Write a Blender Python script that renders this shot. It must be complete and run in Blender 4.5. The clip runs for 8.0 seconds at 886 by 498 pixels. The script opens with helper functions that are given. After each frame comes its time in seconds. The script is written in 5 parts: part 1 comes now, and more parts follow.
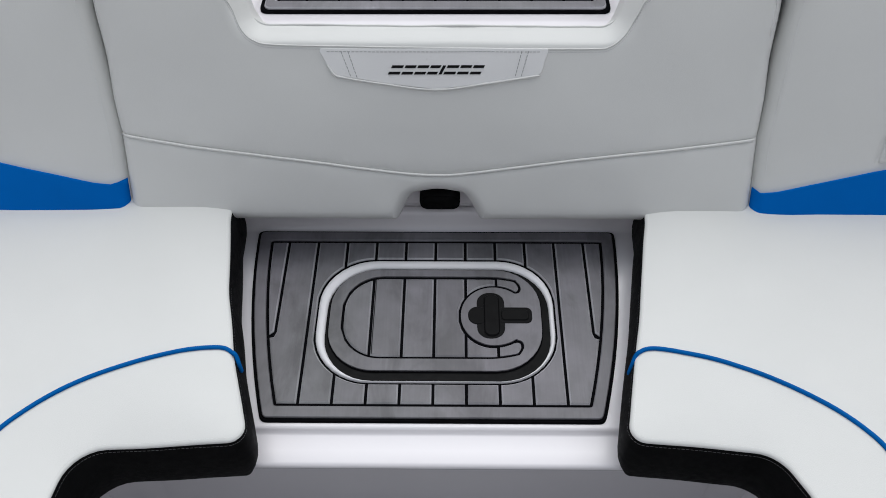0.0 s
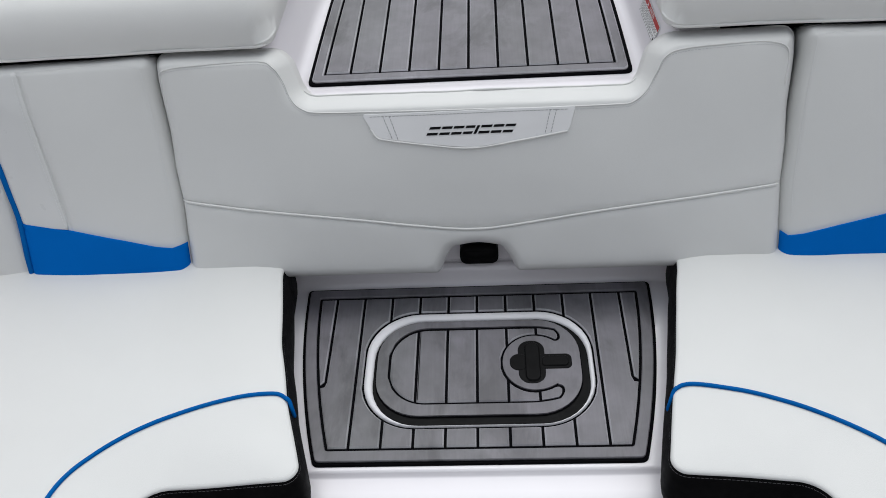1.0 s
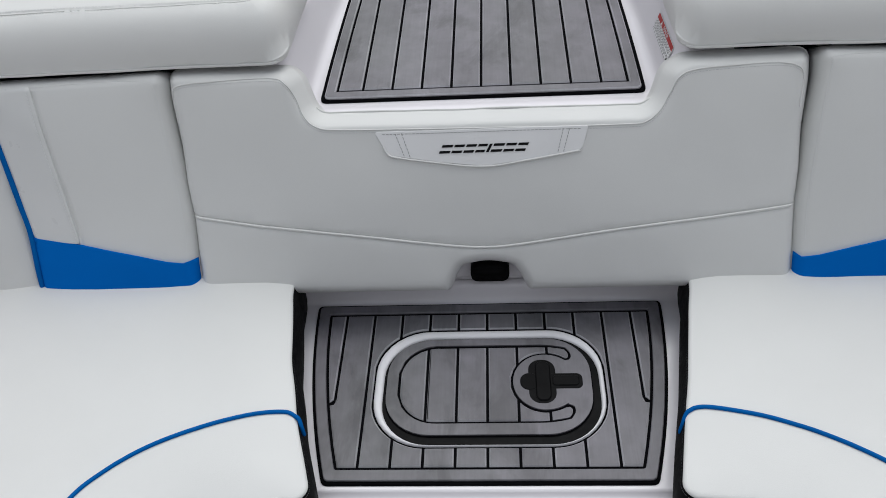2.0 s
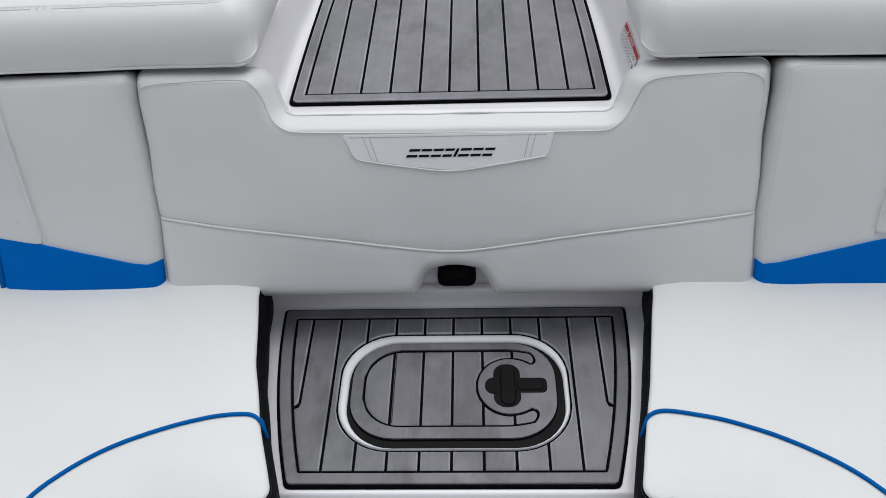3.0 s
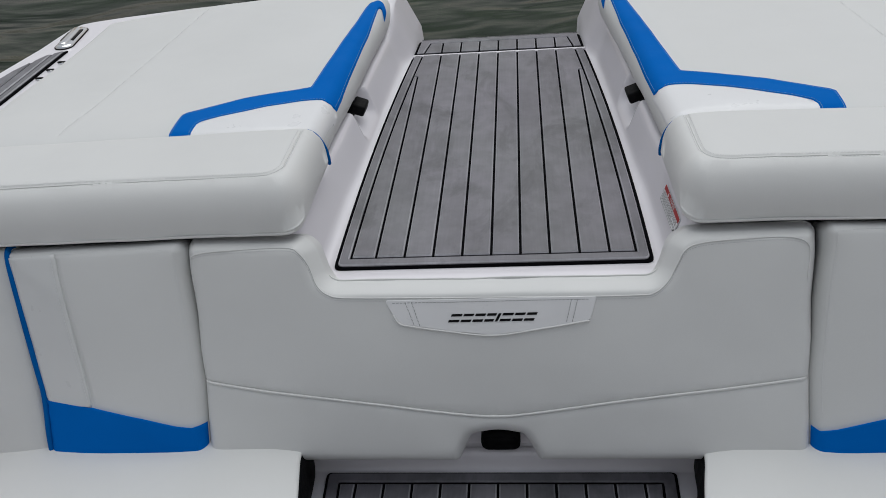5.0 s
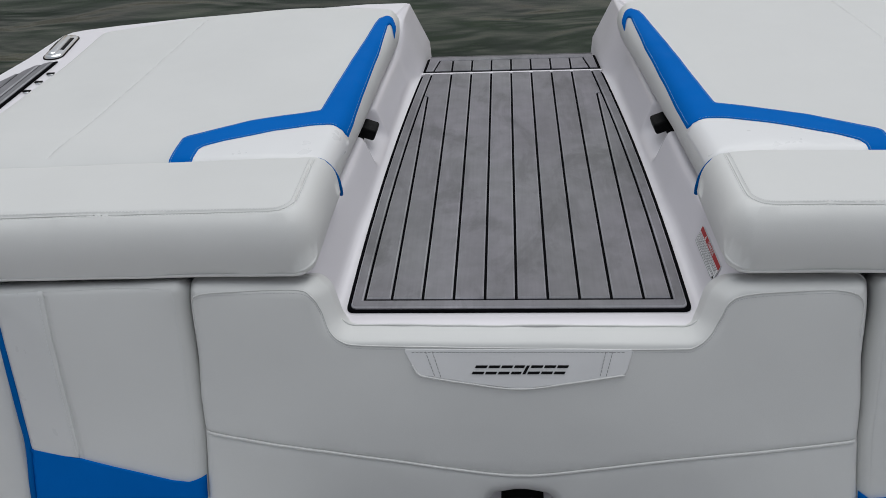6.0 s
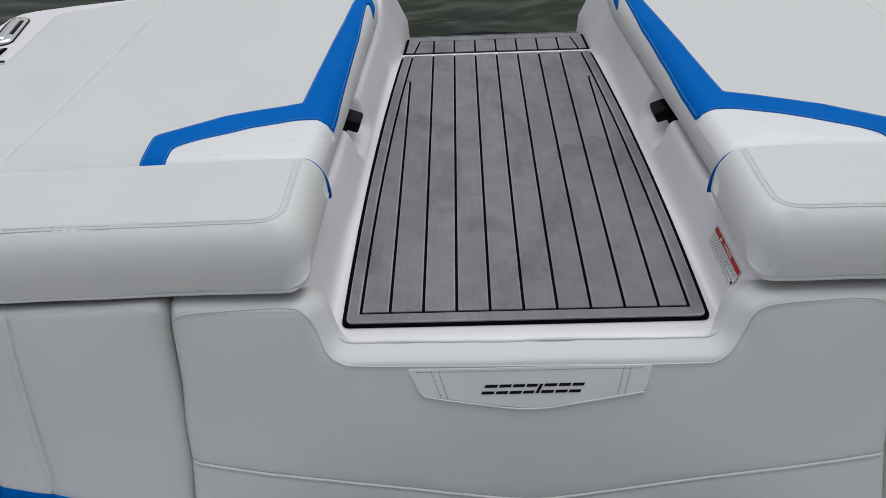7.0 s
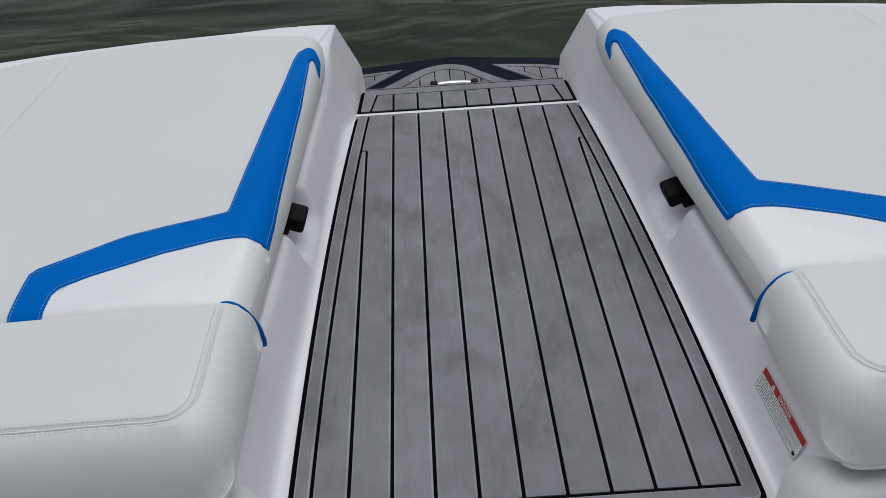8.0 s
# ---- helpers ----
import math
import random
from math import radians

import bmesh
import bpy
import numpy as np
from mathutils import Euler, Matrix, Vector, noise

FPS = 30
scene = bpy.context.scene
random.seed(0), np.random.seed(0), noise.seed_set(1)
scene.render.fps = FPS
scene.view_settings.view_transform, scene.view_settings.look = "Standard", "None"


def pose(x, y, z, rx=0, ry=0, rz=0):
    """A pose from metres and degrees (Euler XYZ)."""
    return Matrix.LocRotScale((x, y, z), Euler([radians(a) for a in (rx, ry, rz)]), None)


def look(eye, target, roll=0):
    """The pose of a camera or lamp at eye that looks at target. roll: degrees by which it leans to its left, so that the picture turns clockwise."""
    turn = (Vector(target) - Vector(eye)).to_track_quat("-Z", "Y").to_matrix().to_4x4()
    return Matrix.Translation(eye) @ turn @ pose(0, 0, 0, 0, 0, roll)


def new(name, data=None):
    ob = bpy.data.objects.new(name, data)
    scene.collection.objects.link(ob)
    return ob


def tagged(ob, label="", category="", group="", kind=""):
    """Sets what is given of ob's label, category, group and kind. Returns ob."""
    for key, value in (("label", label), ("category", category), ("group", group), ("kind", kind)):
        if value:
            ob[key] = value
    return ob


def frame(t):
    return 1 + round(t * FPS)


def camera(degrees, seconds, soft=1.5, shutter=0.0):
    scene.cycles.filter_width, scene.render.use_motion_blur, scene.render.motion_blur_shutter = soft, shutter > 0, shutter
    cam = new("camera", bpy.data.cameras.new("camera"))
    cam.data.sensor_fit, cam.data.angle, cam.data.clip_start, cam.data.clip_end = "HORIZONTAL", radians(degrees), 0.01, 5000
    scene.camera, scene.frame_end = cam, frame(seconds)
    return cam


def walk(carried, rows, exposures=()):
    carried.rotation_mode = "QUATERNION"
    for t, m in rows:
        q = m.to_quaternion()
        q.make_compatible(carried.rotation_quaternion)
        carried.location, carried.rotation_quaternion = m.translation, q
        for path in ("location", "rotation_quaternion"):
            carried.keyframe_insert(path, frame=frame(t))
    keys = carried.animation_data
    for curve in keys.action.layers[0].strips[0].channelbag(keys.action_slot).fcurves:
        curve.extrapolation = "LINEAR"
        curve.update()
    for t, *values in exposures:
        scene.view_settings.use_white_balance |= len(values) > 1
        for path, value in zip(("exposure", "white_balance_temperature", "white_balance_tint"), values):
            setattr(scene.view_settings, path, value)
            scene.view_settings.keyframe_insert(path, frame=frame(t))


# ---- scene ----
cam = camera(55.9, 8.0, soft=0.55)
PATH = [
    (0, (0.0290, 0.9530, 1.3120), (0.0060, 2.2220, -0.2330), -0.60),
    (0.2, (0.0331, 0.9097, 1.3137), (-0.0105, 2.2582, -0.1598), -1.45),
    (0.3, (0.0244, 0.8981, 1.3109), (-0.0043, 2.2685, -0.1432), -0.72),
    (0.5, (0.0230, 0.8710, 1.3070), (0.0010, 2.2680, -0.1240), -0.90),
    (0.8, (0.0295, 0.8602, 1.3141), (-0.0395, 2.2568, -0.1144), -3.11),
    (1, (0.0370, 0.8560, 1.3170), (-0.0890, 2.2870, -0.0740), -5.30),
    (1.2, (0.0530, 0.8590, 1.3250), (-0.1480, 2.3550, 0.0120), -7.40),
    (1.5, (0.0650, 0.8620, 1.3310), (-0.1920, 2.4050, 0.0760), -8.60),
    (2.3, (0.0110, 0.8740, 1.3210), (-0.0640, 2.2690, -0.1100), -3.60),
    (2.5, (0.0140, 0.8660, 1.3170), (-0.0550, 2.2740, -0.1020), -4.00),
    (2.6, (0.0162, 0.8692, 1.3189), (-0.0385, 2.2768, -0.1010), -3.45),
    (2.8, (0.0315, 0.8699, 1.3216), (-0.0354, 2.2728, -0.1022), -3.24),
    (3, (0.0430, 0.8610, 1.3220), (-0.0370, 2.3230, -0.0410), -2.90),
    (3.3, (0.0452, 0.8629, 1.3398), (-0.0407, 2.3745, 0.0338), -3.00),
    (3.5, (0.0390, 0.8650, 1.3370), (-0.0310, 2.4080, 0.0660), -2.30),
    (3.6, (0.0329, 0.8666, 1.3323), (-0.0069, 2.4363, 0.0954), -1.63),
    (3.7, (0.0350, 0.8741, 1.3301), (0.0316, 2.4781, 0.1369), -1.24),
    (3.8, (0.0430, 0.8808, 1.3370), (0.0389, 2.4938, 0.1559), -1.50),
    (4, (0.0450, 0.8900, 1.3490), (0.0040, 2.5060, 0.1720), -2.50),
    (4.1, (0.0377, 0.8949, 1.3509), (-0.0181, 2.5026, 0.1640), -2.93),
    (4.3, (0.0334, 0.9003, 1.3561), (-0.0689, 2.4984, 0.1595), -3.99),
    (4.5, (0.0390, 0.9060, 1.3600), (-0.1110, 2.5010, 0.1630), -4.90),
    (4.8, (0.0493, 0.9028, 1.3633), (-0.1444, 2.5193, 0.2018), -5.54),
    (5, (0.0620, 0.9010, 1.3720), (-0.1380, 2.5450, 0.2490), -5.50),
    (5.2, (0.0670, 0.9050, 1.3740), (-0.1400, 2.5650, 0.2790), -5.10),
    (6.3, (-0.0400, 1.0620, 1.3730), (-0.1670, 2.7080, 0.2450), -2.90),
    (6.5, (-0.0500, 1.0830, 1.3780), (-0.1430, 2.7270, 0.2440), -2.70),
    (6.7, (-0.0767, 1.1030, 1.3673), (-0.1201, 2.7277, 0.2026), -2.01),
    (6.8, (-0.0818, 1.1105, 1.3686), (-0.1392, 2.7291, 0.1954), -2.26),
    (7, (-0.0840, 1.1330, 1.3740), (-0.1410, 2.7380, 0.1810), -2.70),
    (7.3, (-0.0784, 1.1812, 1.3738), (-0.0973, 2.7981, 0.1963), -3.37),
    (7.5, (-0.0770, 1.2470, 1.3720), (-0.0660, 2.8640, 0.1940), -3.30),
    (7.6, (-0.0774, 1.2953, 1.3667), (-0.0500, 2.9113, 0.1883), -2.72),
    (7.8, (-0.0820, 1.4070, 1.3510), (-0.0440, 3.0090, 0.1550), -2.70),
    (8, (-0.0820, 1.5080, 1.3570), (-0.0670, 3.0970, 0.1430), -3.40),
]
walk(cam, [(t, look(eye, target, roll)) for t, eye, target, roll in PATH], exposures=[
    (0.0, 0.32, 6560, 10), (1.0, 0.38, 6560, 10), (2.5, 0.25, 6560, 10), (3.0, 0.37, 6540, 10), (3.5, 0.36, 6520, 10), (4.0, 0.08, 6540, 10),
    (4.5, -0.05, 6540, 10), (5.0, -0.03, 6540, 10), (6.5, -0.03, 6530, 10), (7.5, -0.05, 6480, 10), (8.0, -0.10, 6430, 9.5)])

from mathutils import geometry

# ---- light: an overcast sky with a broad, weak sun high over the stern ----
SUN_EL, SUN_AZ = radians(65), radians(14)
world = bpy.data.worlds.new("overcast")
scene.world = world
world.use_nodes = True
wn, wl = world.node_tree.nodes, world.node_tree.links
wn.clear()
sky = wn.new("ShaderNodeTexSky")
sky.sky_type, sky.sun_disc = "NISHITA", False
sky.sun_elevation, sky.sun_rotation = SUN_EL, SUN_AZ
grey = wn.new("ShaderNodeHueSaturation")
grey.inputs["Saturation"].default_value = 0.22
back = wn.new("ShaderNodeBackground")
back.inputs["Strength"].default_value = 0.12
wout = wn.new("ShaderNodeOutputWorld")
way = wn.new("ShaderNodeTexCoord")
axes = wn.new("ShaderNodeSeparateXYZ")
lift = wn.new("ShaderNodeMapRange")
lift.inputs["From Min"].default_value, lift.inputs["From Max"].default_value = -0.05, 1.0
dome = wn.new("ShaderNodeMix")
dome.data_type = "RGBA"
dome.inputs["A"].default_value, dome.inputs["B"].default_value = (0.525, 0.447, 0.398, 1), (1.305, 1.388, 1.425, 1)
cloud = wn.new("ShaderNodeMix")
cloud.data_type, cloud.blend_type = "RGBA", "MULTIPLY"
cloud.inputs["Factor"].default_value = 1
wl.new(way.outputs["Generated"], axes.inputs[0])
wl.new(axes.outputs["Z"], lift.inputs["Value"])
wl.new(sky.outputs[0], grey.inputs["Color"])
wl.new(grey.outputs[0], cloud.inputs["A"])
wl.new(lift.outputs[0], dome.inputs["Factor"])
wl.new(dome.outputs["Result"], cloud.inputs["B"])
wl.new(cloud.outputs["Result"], back.inputs["Color"])
wl.new(back.outputs[0], wout.inputs["Surface"])
sun_data = bpy.data.lights.new("sun", "SUN")
sun_data.energy, sun_data.angle, sun_data.color = 0.93, radians(60), (1.0, 0.985, 0.96)
sun = new("sun", sun_data)
sun_dir = Vector((math.sin(SUN_AZ) * math.cos(SUN_EL), math.cos(SUN_AZ) * math.cos(SUN_EL), math.sin(SUN_EL)))
sun.matrix_world = look(sun_dir * 20, (0, 0, 0))


# ---- materials ----
def nodes_of(name):
    m = bpy.data.materials.new(name)
    m.use_nodes = True
    nt = m.node_tree
    return m, nt, nt.nodes["Principled BSDF"]


def noise_node(nt, scale, detail=3.0, stretch=(1, 1, 1), rough=0.55, source="Position"):
    geo = nt.nodes.new("ShaderNodeNewGeometry")
    mp = nt.nodes.new("ShaderNodeMapping")
    mp.inputs["Scale"].default_value = stretch
    no = nt.nodes.new("ShaderNodeTexNoise")
    no.inputs["Scale"].default_value, no.inputs["Detail"].default_value, no.inputs["Roughness"].default_value = scale, detail, rough
    nt.links.new(geo.outputs[source], mp.inputs["Vector"])
    nt.links.new(mp.outputs[0], no.inputs["Vector"])
    return no


def ramp(nt, src, lo, hi, a, b):
    r = nt.nodes.new("ShaderNodeMapRange")
    r.inputs["From Min"].default_value, r.inputs["From Max"].default_value = lo, hi
    r.inputs["To Min"].default_value, r.inputs["To Max"].default_value = a, b
    nt.links.new(src, r.inputs["Value"])
    return r.outputs[0]


def tint(nt, fac, a, b):
    mx = nt.nodes.new("ShaderNodeMix")
    mx.data_type = "RGBA"
    nt.links.new(fac, mx.inputs["Factor"])
    mx.inputs["A"].default_value, mx.inputs["B"].default_value = (*a, 1), (*b, 1)
    return mx.outputs["Result"]


def times(nt, colour, value):
    mx = nt.nodes.new("ShaderNodeMix")
    mx.data_type, mx.blend_type = "RGBA", "MULTIPLY"
    mx.inputs["Factor"].default_value = 1
    nt.links.new(colour, mx.inputs["A"])
    nt.links.new(value, mx.inputs["B"])
    return mx.outputs["Result"]


def bump(nt, bsdf, src, strength, distance, before=None):
    b = nt.nodes.new("ShaderNodeBump")
    b.inputs["Strength"].default_value, b.inputs["Distance"].default_value = strength, distance
    nt.links.new(src, b.inputs["Height"])
    if before is not None:
        nt.links.new(before.outputs[0], b.inputs["Normal"])
    nt.links.new(b.outputs[0], bsdf.inputs["Normal"])
    return b


def surface(name, a, b, rough, scale=4.0, grain=700.0, grain_depth=0.0002, wave=9.0, wave_depth=0.0, metal=0.0, coat=0.0, shine=0.5):
    """Two close tones in soft patches, a fine grain, a slow unevenness and a gloss that varies a little."""
    m, nt, p = nodes_of(name)
    patches = noise_node(nt, scale, 4)
    nt.links.new(tint(nt, ramp(nt, patches.outputs[0], 0.3, 0.7, 0, 1), a, b), p.inputs["Base Color"])
    fine = noise_node(nt, grain, 2)
    smear = noise_node(nt, scale * 5, 3)
    nt.links.new(ramp(nt, smear.outputs[0], 0.3, 0.7, rough * 0.88, min(1, rough * 1.14)), p.inputs["Roughness"])
    p.inputs["Metallic"].default_value, p.inputs["Coat Weight"].default_value = metal, coat
    p.inputs["Specular IOR Level"].default_value = shine
    first = bump(nt, p, fine.outputs[0], 0.6, grain_depth)
    if wave_depth:
        slow = noise_node(nt, wave, 2)
        bump(nt, p, slow.outputs[0], 0.7, wave_depth, first)
    return m


def foam(name, dark, light):
    """Brushed closed-cell foam: long streaks along the planks, soft stains, each plank a little different."""
    m, nt, p = nodes_of(name)
    streak = noise_node(nt, 1.0, 4, (210, 9, 60), 0.65)
    stain = noise_node(nt, 5.5, 4, (1, 0.8, 1), 0.6)
    spot = noise_node(nt, 26.0, 3)
    info = nt.nodes.new("ShaderNodeObjectInfo")
    c = tint(nt, ramp(nt, streak.outputs[0], 0.28, 0.72, 0, 1), dark, light)
    c = times(nt, c, ramp(nt, stain.outputs[0], 0.3, 0.72, 0.78, 1.17))
    c = times(nt, c, ramp(nt, spot.outputs[0], 0.3, 0.7, 0.86, 1.11))
    drift = noise_node(nt, 4.0, 3, (1, 0.6, 1))
    c = times(nt, c, tint(nt, ramp(nt, drift.outputs[0], 0.35, 0.65, 0, 1), (1.02, 1.0, 1.05), (0.97, 1.0, 0.98)))
    mark = noise_node(nt, 11.0, 5, (1, 0.45, 1), 0.65)
    mark.inputs["Distortion"].default_value = 0.6
    c = times(nt, c, ramp(nt, mark.outputs[0], 0.36, 0.50, 0.64, 1.0))
    c = times(nt, c, ramp(nt, info.outputs["Random"], 0, 1, 0.93, 1.07))
    nt.links.new(c, p.inputs["Base Color"])
    p.inputs["Roughness"].default_value = 0.56
    p.inputs["Specular IOR Level"].default_value = 0.8
    first = bump(nt, p, streak.outputs[0], 0.4, 0.0003)
    bump(nt, p, noise_node(nt, 1200, 2).outputs[0], 0.5, 0.0002, first)
    return m


def water_material():
    m, nt, p = nodes_of("lake_water")
    patches = noise_node(nt, 1.6, 5, (1, 1.8, 1))
    nt.links.new(tint(nt, ramp(nt, patches.outputs[0], 0.35, 0.7, 0, 1), (0.006, 0.013, 0.005), (0.020, 0.034, 0.015)), p.inputs["Base Color"])
    p.inputs["Roughness"].default_value, p.inputs["IOR"].default_value, p.inputs["Specular IOR Level"].default_value = 0.17, 1.333, 0.13
    swell = noise_node(nt, 1.6, 2, (0.6, 1.4, 1), 0.45)
    swell.inputs["Distortion"].default_value = 0.8
    first = bump(nt, p, swell.outputs[0], 0.9, 0.075)
    bump(nt, p, noise_node(nt, 6.0, 2, (0.7, 1.6, 1)).outputs[0], 0.3, 0.014, first)
    return m


VINYL = surface("white_marine_vinyl", (0.706, 0.709, 0.692), (0.741, 0.744, 0.727), 0.46, 3.0, 900, 0.00025, 8, 0.0020)
SHEEN = surface("pearl_white_vinyl", (0.835, 0.835, 0.835), (0.86, 0.86, 0.86), 0.30, 5.0, 900, 0.0001, 11, 0.0003, coat=0.25)
BLUE = surface("blue_marine_vinyl", (0.0, 0.136, 0.52), (0.0, 0.151, 0.57), 0.58, 4.0, 900, 0.00025, 11, 0.0006, shine=0.015)
CORD = surface("blue_piping_vinyl", (0.0, 0.105, 0.37), (0.0, 0.118, 0.41), 0.55, 8.0, 600, 0.0002, shine=0.04)
BLACK_VINYL = surface("black_carbon_vinyl", (0.004, 0.004, 0.0045), (0.007, 0.007, 0.0075), 0.6, 20.0, 600, 0.0004, shine=0.06)
GEL = surface("white_gelcoat", (0.865, 0.836, 0.868), (0.893, 0.866, 0.893), 0.22, 3.0, 200, 0.00004, 5, 0.0002, coat=0.3)
RIM = surface("white_moulded_plastic", (0.80, 0.79, 0.81), (0.84, 0.83, 0.85), 0.5, 6.0, 500, 0.00005)
HULL = surface("hull_gelcoat", (0.76, 0.76, 0.78), (0.8, 0.8, 0.81), 0.2, 2.0, 200, 0.00004, coat=0.3)
FOAM = foam("grey_brushed_foam", (0.154, 0.148, 0.162), (0.177, 0.171, 0.185))
# the same foam with an edge highlight put into its colour
LIT_EDGE = foam("lit_foam_edge", (0.345, 0.338, 0.356), (0.395, 0.388, 0.406))
EDGE = surface("black_foam_backing", (0.003, 0.003, 0.004), (0.005, 0.005, 0.006), 0.85, 30, 900, 0.0003, shine=0.02)
PLASTIC = surface("black_plastic", (0.004, 0.004, 0.0045), (0.007, 0.007, 0.0075), 0.5, 30, 700, 0.0002, shine=0.08)
NAVY = surface("dark_navy_foam", (0.005, 0.006, 0.014), (0.008, 0.010, 0.020), 0.7, 9, 900, 0.0003, shine=0.06)
CHROME = surface("polished_stainless", (0.72, 0.72, 0.72), (0.8, 0.8, 0.79), 0.12, 20, 300, 0.00003, metal=1.0)
PEARL = surface("pearl_panel_vinyl", (0.695, 0.70, 0.69), (0.72, 0.725, 0.715), 0.30, 5.0, 900, 0.0001, 11, 0.0003, coat=0.3)
THREAD = surface("pale_thread", (0.74, 0.75, 0.74), (0.78, 0.79, 0.78), 0.7, 40, 2000, 0.0001)
DARK_THREAD = surface("grey_thread", (0.31, 0.31, 0.315), (0.37, 0.37, 0.375), 0.7, 40, 2000, 0.0001)
BOLSTER_THREAD = surface("silver_thread", (0.54, 0.54, 0.545), (0.60, 0.60, 0.605), 0.7, 40, 2000, 0.0001)
BAND_THREAD = surface("dark_grey_thread", (0.19, 0.19, 0.195), (0.23, 0.23, 0.235), 0.7, 40, 2000, 0.0001)
BLUE_THREAD = surface("pale_blue_thread", (0.10, 0.27, 0.52), (0.14, 0.33, 0.58), 0.7, 40, 2000, 0.0001)
FLOOR_MAT = foam("grey_floor_foam", (0.255, 0.25, 0.25), (0.295, 0.29, 0.29))
RED = surface("red_print", (0.42, 0.02, 0.02), (0.46, 0.025, 0.022), 0.4, 30)
PAPER = surface("white_label_film", (0.83, 0.83, 0.83), (0.86, 0.86, 0.86), 0.35, 30)
INK = surface("grey_print", (0.05, 0.05, 0.05), (0.08, 0.08, 0.08), 0.5, 60)
EMBLEM = surface("black_embroidery", (0.006, 0.006, 0.007), (0.012, 0.012, 0.012), 0.6, 60, 1500, 0.0003, shine=0.1)
WATER = water_material()


# ---- helpers of this scene ----
def holder(name, label, category, group="", kind="", at=(0, 0, 0)):
    ob = new(name)
    ob.location = at
    return tagged(ob, label, category, group, kind)


def part(name, bm, material, parent, label="", smooth=True):
    me = bpy.data.meshes.new(name)
    bmesh.ops.recalc_face_normals(bm, faces=bm.faces)
    bm.to_mesh(me)
    bm.free()
    me.materials.append(material)
    if smooth:
        me.polygons.foreach_set("use_smooth", [True] * len(me.polygons))
    ob = new(name, me)
    if parent is not None:
        ob.parent = parent
        ob.location = -parent.location if parent.parent is None else Vector((0, 0, 0))
    if label:
        ob["label"] = label
    return ob


def raw(name, verts, faces, material, parent, label="", smooth=True):
    bm = bmesh.new()
    vs = [bm.verts.new(v) for v in verts]
    for f in faces:
        try:
            bm.faces.new([vs[i] for i in f])
        except ValueError:
            pass
    return part(name, bm, material, parent, label, smooth)


def smooth_line(pts, n=8):
    """A Catmull-Rom curve through the points."""
    p = [Vector(q) for q in pts]
    out = []
    for i in range(len(p) - 1):
        a, b, c, d = p[max(i - 1, 0)], p[i], p[i + 1], p[min(i + 2, len(p) - 1)]
        for k in range(n):
            t = k / n
            out.append(0.5 * ((2 * b) + (c - a) * t + (2 * a - 5 * b + 4 * c - d) * t * t + (3 * b - a - 3 * c + d) * t ** 3))
    return out + [p[-1]]


def rounded(poly, radii, n=6):
    """A closed outline with its corners rounded; radii: one for each corner."""
    out = []
    for i, q in enumerate(poly):
        p0, p, p1 = Vector(poly[i - 1]), Vector(q), Vector(poly[(i + 1) % len(poly)])
        r = radii[i] if isinstance(radii, (list, tuple)) else radii
        a, b = (p0 - p), (p1 - p)
        la, lb = a.length, b.length
        a, b = a / la, b / lb
        half = a.angle(b) / 2
        if r <= 0 or half > radians(88):
            out.append(p)
            continue
        d = min(r / math.tan(half), la * 0.48, lb * 0.48)
        r2 = d * math.tan(half)
        c = p + (a + b).normalized() * (r2 / math.sin(half))
        s, e = (p + a * d) - c, (p + b * d) - c
        turn = math.atan2(s.x * e.y - s.y * e.x, s.dot(e))
        for k in range(n + 1):
            w = turn * k / n
            out.append(c + Vector((s.x * math.cos(w) - s.y * math.sin(w), s.x * math.sin(w) + s.y * math.cos(w))))
    return out


def dense(poly, step, closed=True):
    """The line with points no further than step apart."""
    out = []
    m = len(poly)
    for i in range(m if closed else m - 1):
        a, b = Vector(poly[i]), Vector(poly[(i + 1) % m])
        k = max(1, int(math.ceil((b - a).length / step)))
        out += [a.lerp(b, j / k) for j in range(k)]
    return out if closed else out + [Vector(poly[-1])]


def gap_to(points, line, closed=True):
    """The distance of each point to a line, all at once."""
    P = np.array([(p[0], p[1]) for p in points])
    A = np.array([(p[0], p[1]) for p in line])
    B = np.roll(A, -1, 0) if closed else A[1:]
    A = A if closed else A[:-1]
    best = np.full(len(P), 1e9)
    for a, b in zip(A, B):
        d = b - a
        ll = max(float(d @ d), 1e-12)
        t = np.clip(((P - a) @ d) / ll, 0, 1)
        best = np.minimum(best, np.hypot(*(P - a - t[:, None] * d).T))
    return best


def inside(points, poly):
    P = np.array([(p[0], p[1]) for p in points])
    res = np.zeros(len(P), bool)
    m = len(poly)
    for i in range(m):
        x0, y0 = poly[i][0], poly[i][1]
        x1, y1 = poly[(i + 1) % m][0], poly[(i + 1) % m][1]
        if y0 == y1:
            continue
        hit = ((y0 > P[:, 1]) != (y1 > P[:, 1])) & (P[:, 0] < (x1 - x0) * (P[:, 1] - y0) / (y1 - y0) + x0)
        res ^= hit
    return res


